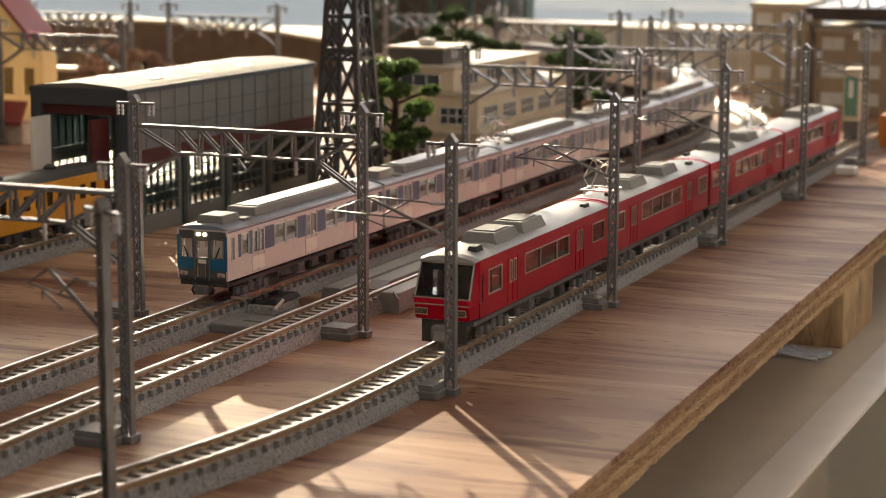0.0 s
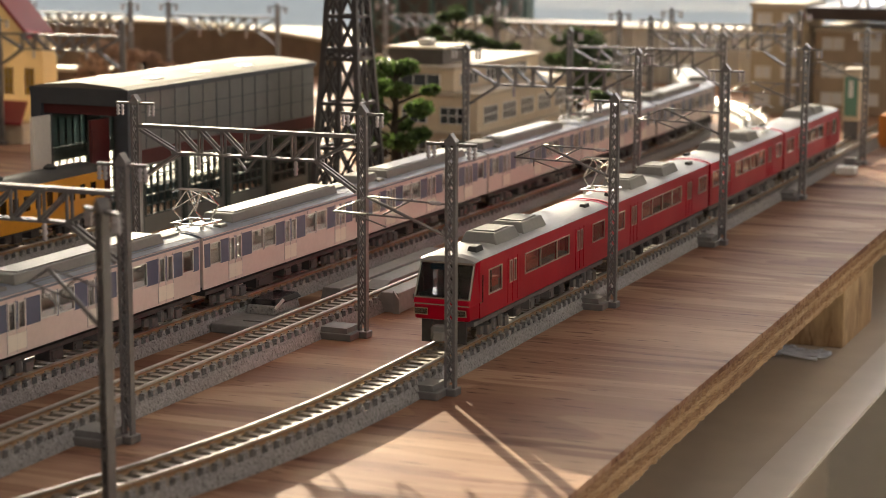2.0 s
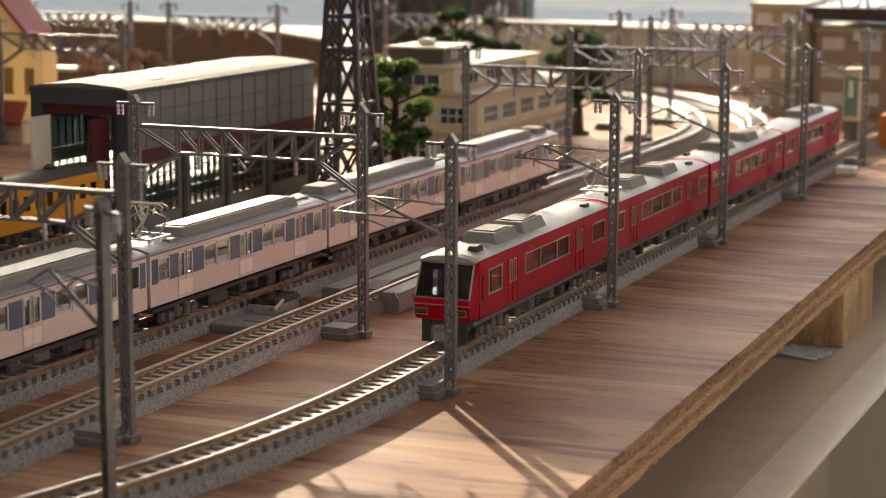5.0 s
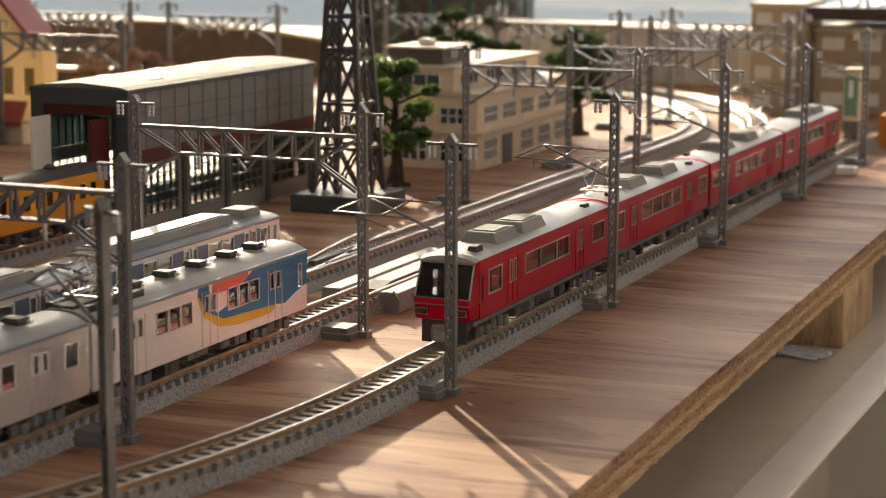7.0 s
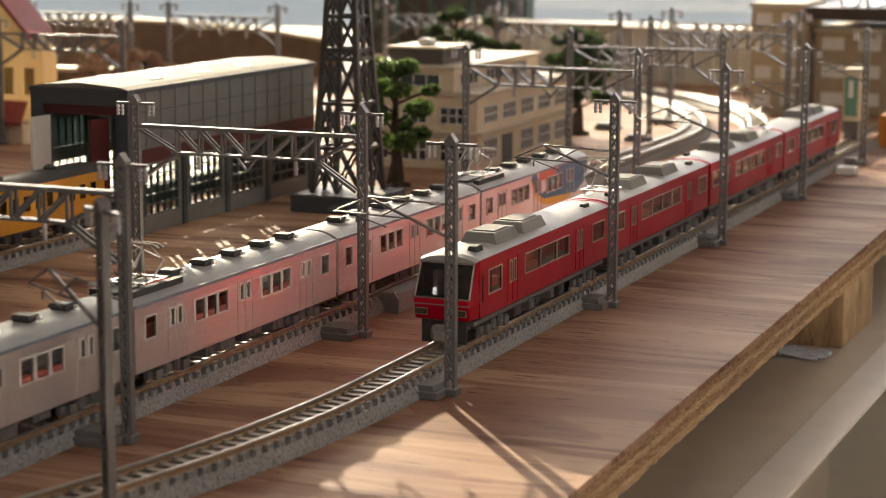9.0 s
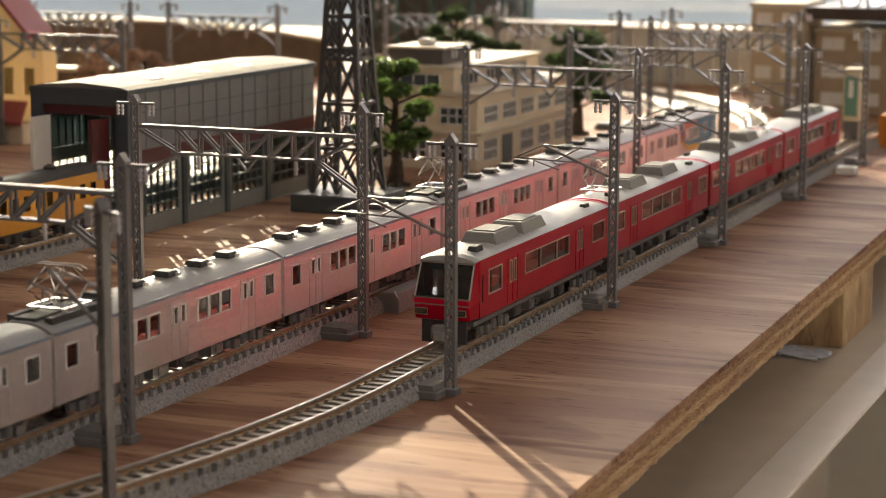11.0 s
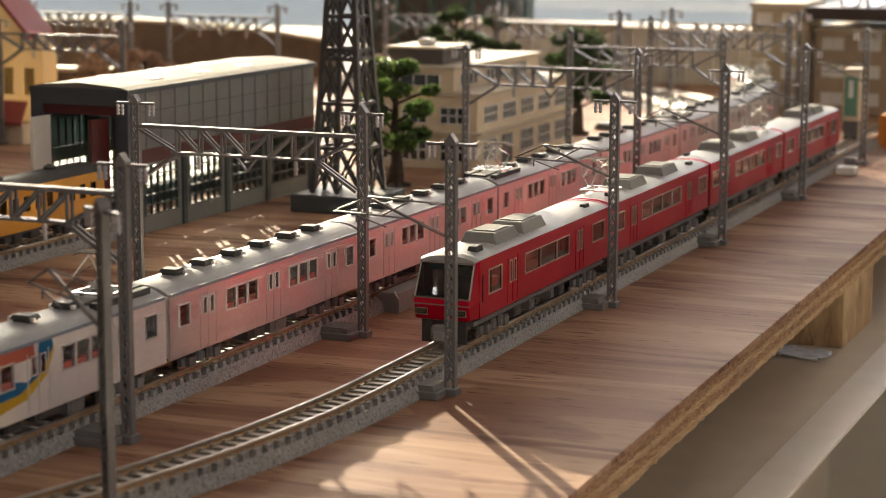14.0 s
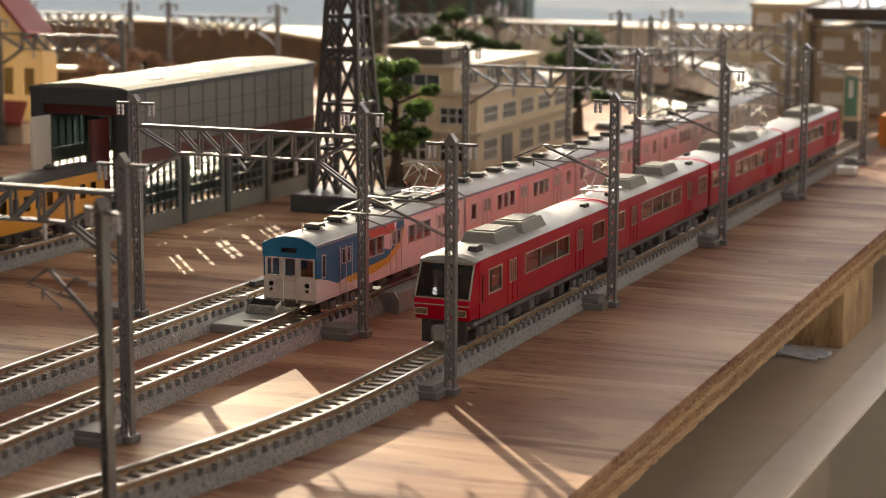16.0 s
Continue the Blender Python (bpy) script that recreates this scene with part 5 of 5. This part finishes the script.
    part("roof_sheet", Geo().along([(x0 - 0.0006, h + 0.0022), (x1 + 0.0006, h + 0.0022), (x1 - 0.004, h + 0.0032), ((x0 + x1) / 2, h + 0.0046), (x0 + 0.004, h + 0.0032)], y0 - 0.0026, y1 + 0.0006), SHED_ROOF, s, "sunlit cream roofing")
    for y in (0.222, 0.262, 0.302):
        for x in ((x0 + x1) / 2 - 0.012, (x0 + x1) / 2 + 0.012):
            part("roof_light", Geo().box(x - 0.003, x + 0.003, y - 0.005, y + 0.005, h + 0.0030, h + 0.0040), WHITE, s, "small white roof light")
    # rafters
    for y in (0.225, 0.265, 0.305):
        part("rafter", Geo().box(x0 + 0.0015, x1 - 0.0015, y - 0.0008, y + 0.0008, h - 0.003, h - 0.0001), SHED_RED, s)
    return settle(s, -0.262)


def lattice_tower():
    t = thing("lattice_tower", "tall black lattice steel tower on a square plinth", "tower", pose(-0.1800, 0.3088, 0))
    t.scale = (0.95, 0.95, 0.93)
    part("plinth", Geo().box(-0.0205, 0.0205, -0.0205, 0.0205, 0.0, 0.0085), SHED_DARK, t, "dark square plinth", bevel=0.0006)
    half = lambda z: 0.0130 - 0.0046 * min(1, z / 0.072) - max(0, z - 0.072) * 0.055
    zs = [0.0085, 0.030, 0.051, 0.072, 0.0765, 0.092, 0.108, 0.124, 0.140]
    for sx in (-1, 1):
        for sy in (-1, 1):
            for a, b in zip(zs, zs[1:]):
                part("leg", Geo().bar((sx * half(a), sy * half(a), a), (sx * half(b), sy * half(b), b), 0.0024), TOWER, t)
    for a, b in zip(zs, zs[1:]):
        ha, hb = half(a), half(b)
        corners = [(-1, -1), (1, -1), (1, 1), (-1, 1)]
        for (ax, ay), (bx, by) in zip(corners, corners[1:] + corners[:1]):
            part("belt", Geo().bar((ax * hb, ay * hb, b), (bx * hb, by * hb, b), 0.0016), TOWER, t)
            n = 2
            for i in range(n):
                f0, f1 = i / n, (i + 1) / n
                mixp = lambda f, h, z: (ax * h + (bx - ax) * h * f, ay * h + (by - ay) * h * f, z)
                part("brace", Geo().bar(mixp(f0, ha, a), mixp(f1, hb, b), 0.0011), TOWER, t)
                part("brace", Geo().bar(mixp(f1, ha, a), mixp(f0, hb, b), 0.0011), TOWER, t)
            part("mid_post", Geo().bar(mixp(0.5, ha, a), mixp(0.5, hb, b), 0.0014), TOWER, t)
    part("platform", Geo().box(-0.0094, 0.0094, -0.0094, 0.0094, 0.0715, 0.0730), TOWER, t)
    return t


def office():
    o = thing("office_building", "beige model office building with ribbon windows and roof house", "building")
    x0, x1, y0, y1 = -0.262, -0.188, 0.441, 0.582
    part("block", Geo().box(x0, x1, y0, y1, 0.0, 0.0405), BEIGE, o, bevel=0.0004)
    part("eave", Geo().box(x0 - 0.002, x1 + 0.002, y0 - 0.002, y1 + 0.002, 0.0405, 0.0430), BEIGE_D, o, bevel=0.0004)
    part("canopy", Geo().box(x0 - 0.001, x1 + 0.0035, y0 - 0.003, y1 + 0.002, 0.0195, 0.0212), BEIGE_D, o)
    part("upper_storey", Geo().box(x0, -0.204, y0 + 0.004, y1 - 0.012, 0.0430, 0.0545), BEIGE, o, bevel=0.0004)
    part("upper_eave", Geo().box(x0 - 0.0015, -0.2025, y0 + 0.002, y1 - 0.010, 0.0545, 0.0565), BEIGE_D, o)
    part("roof_house", Geo().box(-0.248, -0.216, y0 + 0.016, y0 + 0.052, 0.0565, 0.0650), ROOF_BROWN, o, "dark roof house")
    part("roof_house_slab", Geo().box(-0.250, -0.214, y0 + 0.014, y0 + 0.054, 0.0650, 0.0662), BEIGE_D, o)
    part("tank", Geo().box(-0.236, -0.228, y0 + 0.026, y0 + 0.034, 0.0662, 0.0700), WHITE, o, bevel=0.001)
    for row, (z0, z1) in enumerate(((0.0045, 0.0165), (0.0255, 0.0345))):
        for k in range(5):
            y = y0 + 0.008 + k * 0.0268
            if row == 0 and k == 1:
                part("door", Geo().box(x1 - 0.0002, x1 + 0.0005, y, y + 0.014, 0.0, 0.0165), SHED_DARK, o, "dark glazed entrance door")
                continue
            box_window(o, x1, x1, y, y + 0.0185, z0, z1, 4, 2, WHITE, BLACK, "x", 1)
        for k in range(3):
            x = x0 + 0.006 + k * 0.023
            box_window(o, x, x + 0.0150, y0, y0, z0, z1, 3, 2, WHITE, BLACK, "y", -1)
    for k in range(3):
        box_window(o, -0.204, -0.204, y0 + 0.012 + k * 0.036, y0 + 0.036 + k * 0.036, 0.0455, 0.0520, 4, 1, WHITE, BLACK, "x", 1)
    box_window(o, -0.252, -0.212, y0 + 0.004, y0 + 0.004, 0.0455, 0.0520, 5, 1, WHITE, BLACK, "y", -1)
    return settle(o, -0.21)


def tree(x, y, h, seed, spread=0.018, leaf=LEAF, label="green model tree with clumpy sponge foliage"):
    rnd = random.Random(seed)
    t = thing("tree", label, "tree", pose(x, y, 0), "model trees")
    g, top = Geo(), [(0, 0, 0)]
    pts = [(0, 0, 0), (0.001, 0.0005, h * 0.2), (-0.0008, 0.001, h * 0.45), (0.0006, 0, h * 0.7), (0, 0, h * 0.92)]
    rad = [0.0048, 0.0030, 0.0020, 0.0014, 0.0006]
    ring = lambda c, r: [(c[0] + r * math.cos(a * math.pi / 3.5), c[1] + r * math.sin(a * math.pi / 3.5), c[2]) for a in range(7)]
    g.quad_ring([ring(c, r) for c, r in zip(pts, rad)])
    clumps = []
    tiers = [(0.34, 0.75, 3), (0.48, 1.0, 4), (0.60, 0.80, 4), (0.76, 0.85, 4), (0.92, 0.45, 3)]
    for level, reach, count in tiers:
        turn = rnd.uniform(0, 6.28)
        for i in range(count):
            z = h * (level + rnd.uniform(-0.05, 0.05))
            a = turn + i * 6.28 / count + rnd.uniform(-0.5, 0.5)
            r = spread * reach * rnd.uniform(0.45, 0.9)
            c = (r * math.cos(a), r * math.sin(a), z)
            clumps.append((c, spread * rnd.uniform(0.19, 0.34)))
            g.tube([(0, 0, z - h * 0.12), (c[0] * 0.55, c[1] * 0.55, z - h * 0.05), c], 0.0007, 5)
    for a in (0.4, 1.9, 3.3, 4.8):
        g.tube([(0, 0, h * 0.07), (0.004 * math.cos(a), 0.004 * math.sin(a), h * 0.02), (0.0075 * math.cos(a), 0.0075 * math.sin(a), 0.0004)], 0.0013, 6)
    part("trunk", g, BARK, t, "dark bark trunk")
    lv = Geo()
    for c, r in clumps:
        for _ in range(430):
            d = Vector((rnd.gauss(0, 1), rnd.gauss(0, 1), rnd.gauss(0, 1))).normalized() * r * rnd.uniform(0.5, 1.06)
            p = Vector(c) + Vector((d.x, d.y, d.z * 0.62))
            n = Vector((rnd.gauss(0, 1), rnd.gauss(0, 1), rnd.gauss(0, 1))).normalized()
            u = n.orthogonal().normalized() * rnd.uniform(0.0006, 0.0015)
            w = n.cross(u)
            b = len(lv.v)
            lv.v.extend([tuple(p + u), tuple(p + w * 0.8), tuple(p - u), tuple(p - w * 0.8)])
            lv.f.append((b, b + 1, b + 2, b + 3))
    tagged(part("crown", lv.mesh("crown", leaf, fix=False), leaf, t), kind="stuff")
    return t


def house():
    h = thing("station_house", "ochre model house with dark red gabled roof", "house")
    x1, y0, y1, x0 = -0.4855, 0.450, 0.464, -0.62
    part("wall", Geo().box(x0, x1, y0, y1, 0.0, 0.0595), HOUSE, h)
    part("gable", Geo().quad_ring([[(x1 - 0.140, y0, 0.0595), (x1, y0, 0.0595), (x1 - 0.070, y0, 0.1305)], [(x1 - 0.140, y1, 0.0595), (x1, y1, 0.0595), (x1 - 0.070, y1, 0.1305)]]), HOUSE, h)
    for s in (-1, 1):
        xe, xm = x1 - 0.07 + s * 0.064, x1 - 0.07
        part("roof_slope", Geo().quad_ring([[(xe, y0 - 0.006, 0.0630), (xe, y0 - 0.006, 0.0665), (xm, y0 - 0.006, 0.1340), (xm, y0 - 0.006, 0.1305)], [(xe, y1 + 0.006, 0.0630), (xe, y1 + 0.006, 0.0665), (xm, y1 + 0.006, 0.1340), (xm, y1 + 0.006, 0.1305)]]), ROOF_RED, h, "dark red tiled roof slope")
    part("porch_roof", Geo().quad_ring([[(x0, y0 - 0.026, 0.012), (x1 + 0.002, y0 - 0.026, 0.012), (x1 - 0.012, y0, 0.0225), (x0, y0, 0.0225)], [(x0, y0 - 0.026, 0.0135), (x1 + 0.002, y0 - 0.026, 0.0135), (x1 - 0.012, y0, 0.024), (x0, y0, 0.024)]]), ROOF_RED, h, "low dark red porch roof")
    part("porch_wall", Geo().box(x0, x1, y0 - 0.022, y0 - 0.0002, 0.0, 0.0118), BEIGE, h)
    for x in (-0.4985, -0.514, -0.525, -0.542):
        box_window(h, x, x + 0.0065, y0, y0, 0.028, 0.0445, 2, 3, BEIGE, YELLOW, "y", -1)
    return settle(h, -0.50)


def tan_block(name, label, x0, x1, y0, y1, h, rows, cols, material=None):
    b = thing(name, label, "building")
    part("block", Geo().box(x0, x1, y0, y1, 0.0, h), material or TAN, b, bevel=0.0006)
    part("parapet", Geo().box(x0 - 0.001, x1 + 0.001, y0 - 0.001, y1 + 0.001, h, h + 0.003), BEIGE_D, b)
    for r in range(rows):
        for c in range(cols):
            w = (x1 - x0) / cols
            z = h * (r + 0.35) / rows
            box_window(b, x0 + w * (c + 0.2), x0 + w * (c + 0.8), y0, y0, z, z + h / rows * 0.45, 2, 1, BEIGE, WHITE, "y", -1)
    return settle(b, (x0 + x1) / 2)


def gas_holder():
    g = thing("gas_holder", "dark teal framed gas holder drum behind the office", "gas holder", pose(-0.529, 1.247, 0))
    r, h = 0.079, 0.125
    part("drum", Geo().lathe(0, 0, [(r * 0.90, 0.0), (r * 0.90, h * 0.82), (r * 0.6, h * 0.9)], 28), ROOF_BROWN, g, "dim grey inner drum")
    n = 14
    pts = [(r * math.cos(2 * math.pi * i / n), r * math.sin(2 * math.pi * i / n)) for i in range(n)]
    for i in range(n):
        a, b = pts[i], pts[(i + 1) % n]
        part("column", Geo().bar((*a, 0), (*a, h), 0.0045), TEAL, g)
        for z in (0.03, 0.06, 0.09, 0.122):
            part("girder", Geo().bar((*a, z), (*b, z), 0.0022), TEAL, g)
        for z in (0.0, 0.03, 0.06, 0.09):
            part("brace", Geo().bar((*a, z), (*b, z + 0.03), 0.0012), TEAL, g)
            part("brace", Geo().bar((*b, z), (*a, z + 0.03), 0.0012), TEAL, g)
    return g


def level_crossing():
    c = thing("crossing_plate", "grey moulded crossing plate laid over the middle track", "track plate", pose(XB, 0.0, 0))
    y0, y1 = 0.102, 0.193
    for s in (-1, 1):
        x = sorted((s * 0.0066, s * 0.0148))
        part("ramp", Geo().box(x[0], x[1], y0, y1, 0.0, 0.0066, 0.0008), CONCRETE, c, bevel=0.0003)
    part("infill", Geo().quad_ring([[(-0.0036, y0 + 0.010, 0.0054), (0.0036, y0 + 0.010, 0.0054), (0.0036, y1, 0.0054), (-0.0036, y1, 0.0054)], [(-0.0036, y0 + 0.018, 0.0072), (0.0036, y0 + 0.018, 0.0072), (0.0036, y1, 0.0072), (-0.0036, y1, 0.0072)]]), CONCRETE, c)
    for k in range(5):
        part("rivet", Geo().lathe(0.0150, y0 + 0.012 + k * 0.016, [(0.0007, 0.0030), (0.0007, 0.0046)], 8), CONCRETE, c)
    fin = part("end_fin", Geo().quad_ring([[(0.0130, y0 - 0.0012, 0.0), (0.0150, y0 - 0.0012, 0.0), (0.0150, y0 - 0.0012, 0.0048), (0.0130, y0 - 0.0012, 0.0076)], [(0.0130, y0 - 0.0002, 0.0), (0.0150, y0 - 0.0002, 0.0), (0.0150, y0 - 0.0002, 0.0048), (0.0130, y0 - 0.0002, 0.0076)]]), CONCRETE, c, "pale upright end fin")
    # point motor between the tracks
    m = thing("point_motor", "black point motor on a grey base beside the turnout", "point motor", pose(-0.0940, 0.0745, 0))
    part("base", Geo().box(-0.010, 0.0095, -0.024, 0.010, 0.0, 0.0030), CONCRETE, m, "grey flat base plate", bevel=0.0004)
    part("housing", Geo().box(-0.0075, 0.0035, -0.006, 0.012, 0.0030, 0.0058, 0.0006), BALLAST, m, bevel=0.0004)
    part("cover", Geo().box(-0.0070, 0.0030, -0.004, 0.014, 0.0058, 0.0076, 0.0010), BLACK, m, "black motor cover", bevel=0.0003)
    part("lever", Geo().bar((0.0030, -0.005, 0.0050), (0.0046, -0.002, 0.0078), 0.0007), WHITE, m, "small pale throw lever")
    part("rod", Geo().bar((-0.009, -0.001, 0.0072), (-0.014, -0.003, 0.0072), 0.0010), CHROME, m)
    part("switch_plate", Geo().box(-0.0020, 0.0060, -0.017, -0.013, 0.0030, 0.0034), CONCRETE, m)
    # turnout blades and check rails on the far side
    for i, (y, x) in enumerate(((0.115, XA), (0.160, XA))):
        f = thing("turnout_frog", "dark moulded turnout frog with short guard rails", "turnout part", pose(x - 0.003, y, 0), "turnout fittings")
        part("frog", Geo().quad_ring([[(-0.0012, -0.014, 0.0052), (0.0012, -0.014, 0.0052), (0.0012, -0.014, 0.0068), (-0.0012, -0.014, 0.0068)], [(-0.0030, 0.014, 0.0052), (0.0030, 0.014, 0.0052), (0.0030, 0.014, 0.0068), (-0.0030, 0.014, 0.0068)]]), UGREY, f)
        part("guard_rail", Geo().box(0.0058, 0.0064, -0.014, 0.014, 0.0052, 0.0069), RAIL, f)
    return c


def far_clutter():
    # curved brown embankment with a pale coping
    e = thing("embankment", "brown curved embankment with a pale coping strip", "embankment")
    g, k = Geo(), Geo()
    rings, rings2 = [], []
    for i in range(25):
        a = radians(200 - i * 5.5)
        cx, cy, r = -0.62, 0.76, 0.17
        zt = 0.030 + 0.014 * math.sin(math.pi * i / 24)
        p = lambda rr, z: (cx + rr * math.cos(a) * 1.3, cy + rr * math.sin(a), z)
        rings.append([p(r - 0.01, 0), p(r + 0.01, 0), p(r + 0.006, zt), p(r - 0.006, zt)])
        rings2.append([p(r - 0.008, zt), p(r + 0.008, zt), p(r + 0.008, zt + 0.003), p(r - 0.008, zt + 0.003)])
    part("bank", g.quad_ring(rings), BROWN, e)
    part("coping", k.quad_ring(rings2), BEIGE, e)
    settle(e, -0.62)
    f = thing("embankment", "low brown banked wall with a pale rim", "embankment")
    g, k = Geo(), Geo()
    rings, rings2 = [], []
    for i in range(15):
        a = radians(255 + i * 5.5)
        p = lambda rr, z: (-0.66 + rr * math.cos(a), 0.86 + rr * math.sin(a), z)
        rings.append([p(0.19, 0), p(0.21, 0), p(0.206, 0.022), p(0.194, 0.022)])
        rings2.append([p(0.192, 0.022), p(0.208, 0.022), p(0.208, 0.025), p(0.192, 0.025)])
    part("bank", g.quad_ring(rings), BROWN, f)
    part("coping", k.quad_ring(rings2), BEIGE, f)
    settle(f, -0.60)
    w = thing("long_warehouse", "long low beige warehouse along the board's far edge", "building")
    part("wall", Geo().box(-0.45, -0.155, 0.99, 1.05, 0.0, 0.044), WAREHOUSE, w)
    part("roof", Geo().box(-0.454, -0.151, 0.986, 1.054, 0.044, 0.0465), BEIGE_D, w)
    for i in range(14):
        part("pilaster", Geo().box(-0.447 + i * 0.0225, -0.444 + i * 0.0225, 0.9875, 0.9898, 0.0, 0.0438), WAREHOUSE, w)
    settle(w, -0.30)
    tan_block("tower_block", "tan tower block with pale windows", -0.134, -0.097, 0.80, 0.86, 0.075, 4, 2)
    tan_block("apartment_block", "brown apartment block with white windows", -0.092, 0.010, 0.82, 0.90, 0.058, 3, 4, mat("building_brown", (0.36, 0.27, 0.18), 0.7, 0, 0.08, 100, 0.06, 0.15))
    s = thing("dark_shelf", "dark brown shelf board over the far blocks", "shelf")
    part("board", Geo().box(-0.094, 0.06, 0.80, 0.94, 0.0672, 0.0760), DARKBROWN, s)
    for x in (-0.088, 0.052):
        part("leg", Geo().box(x - 0.004, x + 0.004, 0.925, 0.935, 0.0, 0.0671), DARKBROWN, s)
    settle(s, -0.02)
    for x in (-0.066, -0.049):
        c = thing("glass_jar", "small clear glass jar on the dark shelf", "jar", pose(x, 0.83, 0.0708), "jars on the shelf")
        part("jar", Geo().lathe(0, 0, [(0.006, 0), (0.007, 0.004), (0.007, 0.012), (0.004, 0.015)], 14), GLASS_DARK, c, smooth=True)
        part("lid", Geo().lathe(0, 0, [(0.0048, 0.0152), (0.0048, 0.018)], 14), CHROME, c)
    b = thing("ticket_booth", "cream kiosk with a green front panel beside the track end", "kiosk", pose(-0.0225, 0.6387, 0) @ Matrix.Diagonal((0.62, 1, 1, 1)))
    part("base", Geo().box(-0.0068, 0.0068, -0.007, 0.010, 0.0, 0.0155), UGREY, b, "dark grey base", bevel=0.0005)
    part("cabin", Geo().box(-0.0074, 0.0074, -0.008, 0.010, 0.0156, 0.043), BEIGE, b, "cream cabin frame", bevel=0.0008)
    part("panel", Geo().box(-0.0058, 0.0058, -0.0086, -0.0079, 0.0185, 0.0405), GREENBOX, b, "green front panel", bevel=0.0002)
    part("window", Geo().box(-0.0022, 0.0022, -0.0090, -0.0085, 0.0290, 0.0385), WHITE, b)
    part("roof", Geo().box(-0.0082, 0.0082, -0.009, 0.011, 0.043, 0.0448), BEIGE_D, b)
    c = thing("orange_crate", "small orange crate behind the red train", "crate", pose(-0.0018, 0.6577, 0))
    part("crate", Geo().box(-0.008, 0.010, -0.010, 0.010, 0.0, 0.018), ORANGE, c, bevel=0.0006)
    for k in range(4):
        part("rib", Geo().box(-0.0078 + k * 0.0055, -0.0062 + k * 0.0055, -0.0108, -0.010, 0.001, 0.017), ORANGE, c)
    u = thing("buffer_stop", "small white track marker beside the rails", "track marker", pose(0.000, 0.520, 0))
    part("block", Geo().box(-0.006, 0.004, -0.004, 0.004, 0.0, 0.004), WHITE, u, bevel=0.0006)


def scenery():
    shed()
    lattice_tower()
    office()
    tree(-0.1910, 0.3835, 0.060, 5, 0.023)
    tree(-0.187, 0.6365, 0.062, 6, 0.027, LEAF_D)
    tree(-0.2806, 0.6739, 0.072, 7, 0.020, LEAF_D)
    tree(-0.2572, 0.6825, 0.066, 9, 0.018, LEAF_D)
    tree(-0.5080, 0.6258, 0.046, 8, 0.024, BLOSSOM, "pinkish brown blossom tree with clumpy foliage")
    tree(-0.4900, 0.6442, 0.040, 10, 0.022, BLOSSOM, "pinkish brown blossom tree with clumpy foliage")
    house()
    gas_holder()
    level_crossing()
    far_clutter()
    g0 = bpy.data.objects["line_gantry"]
    for x, y, r in ((-0.3846, 0.4503, 0), (-0.3996, 0.6607, 0), (-0.5082, 0.658, 0), (-0.276, 0.7335, 0), (-0.1739, 0.6767, 0), (-0.0737, 0.7218, 0)):
        copy_thing(g0, pose(x, y, 0, 0, 0, r))


poles()
trains()
scenery()
tracks()
motions()
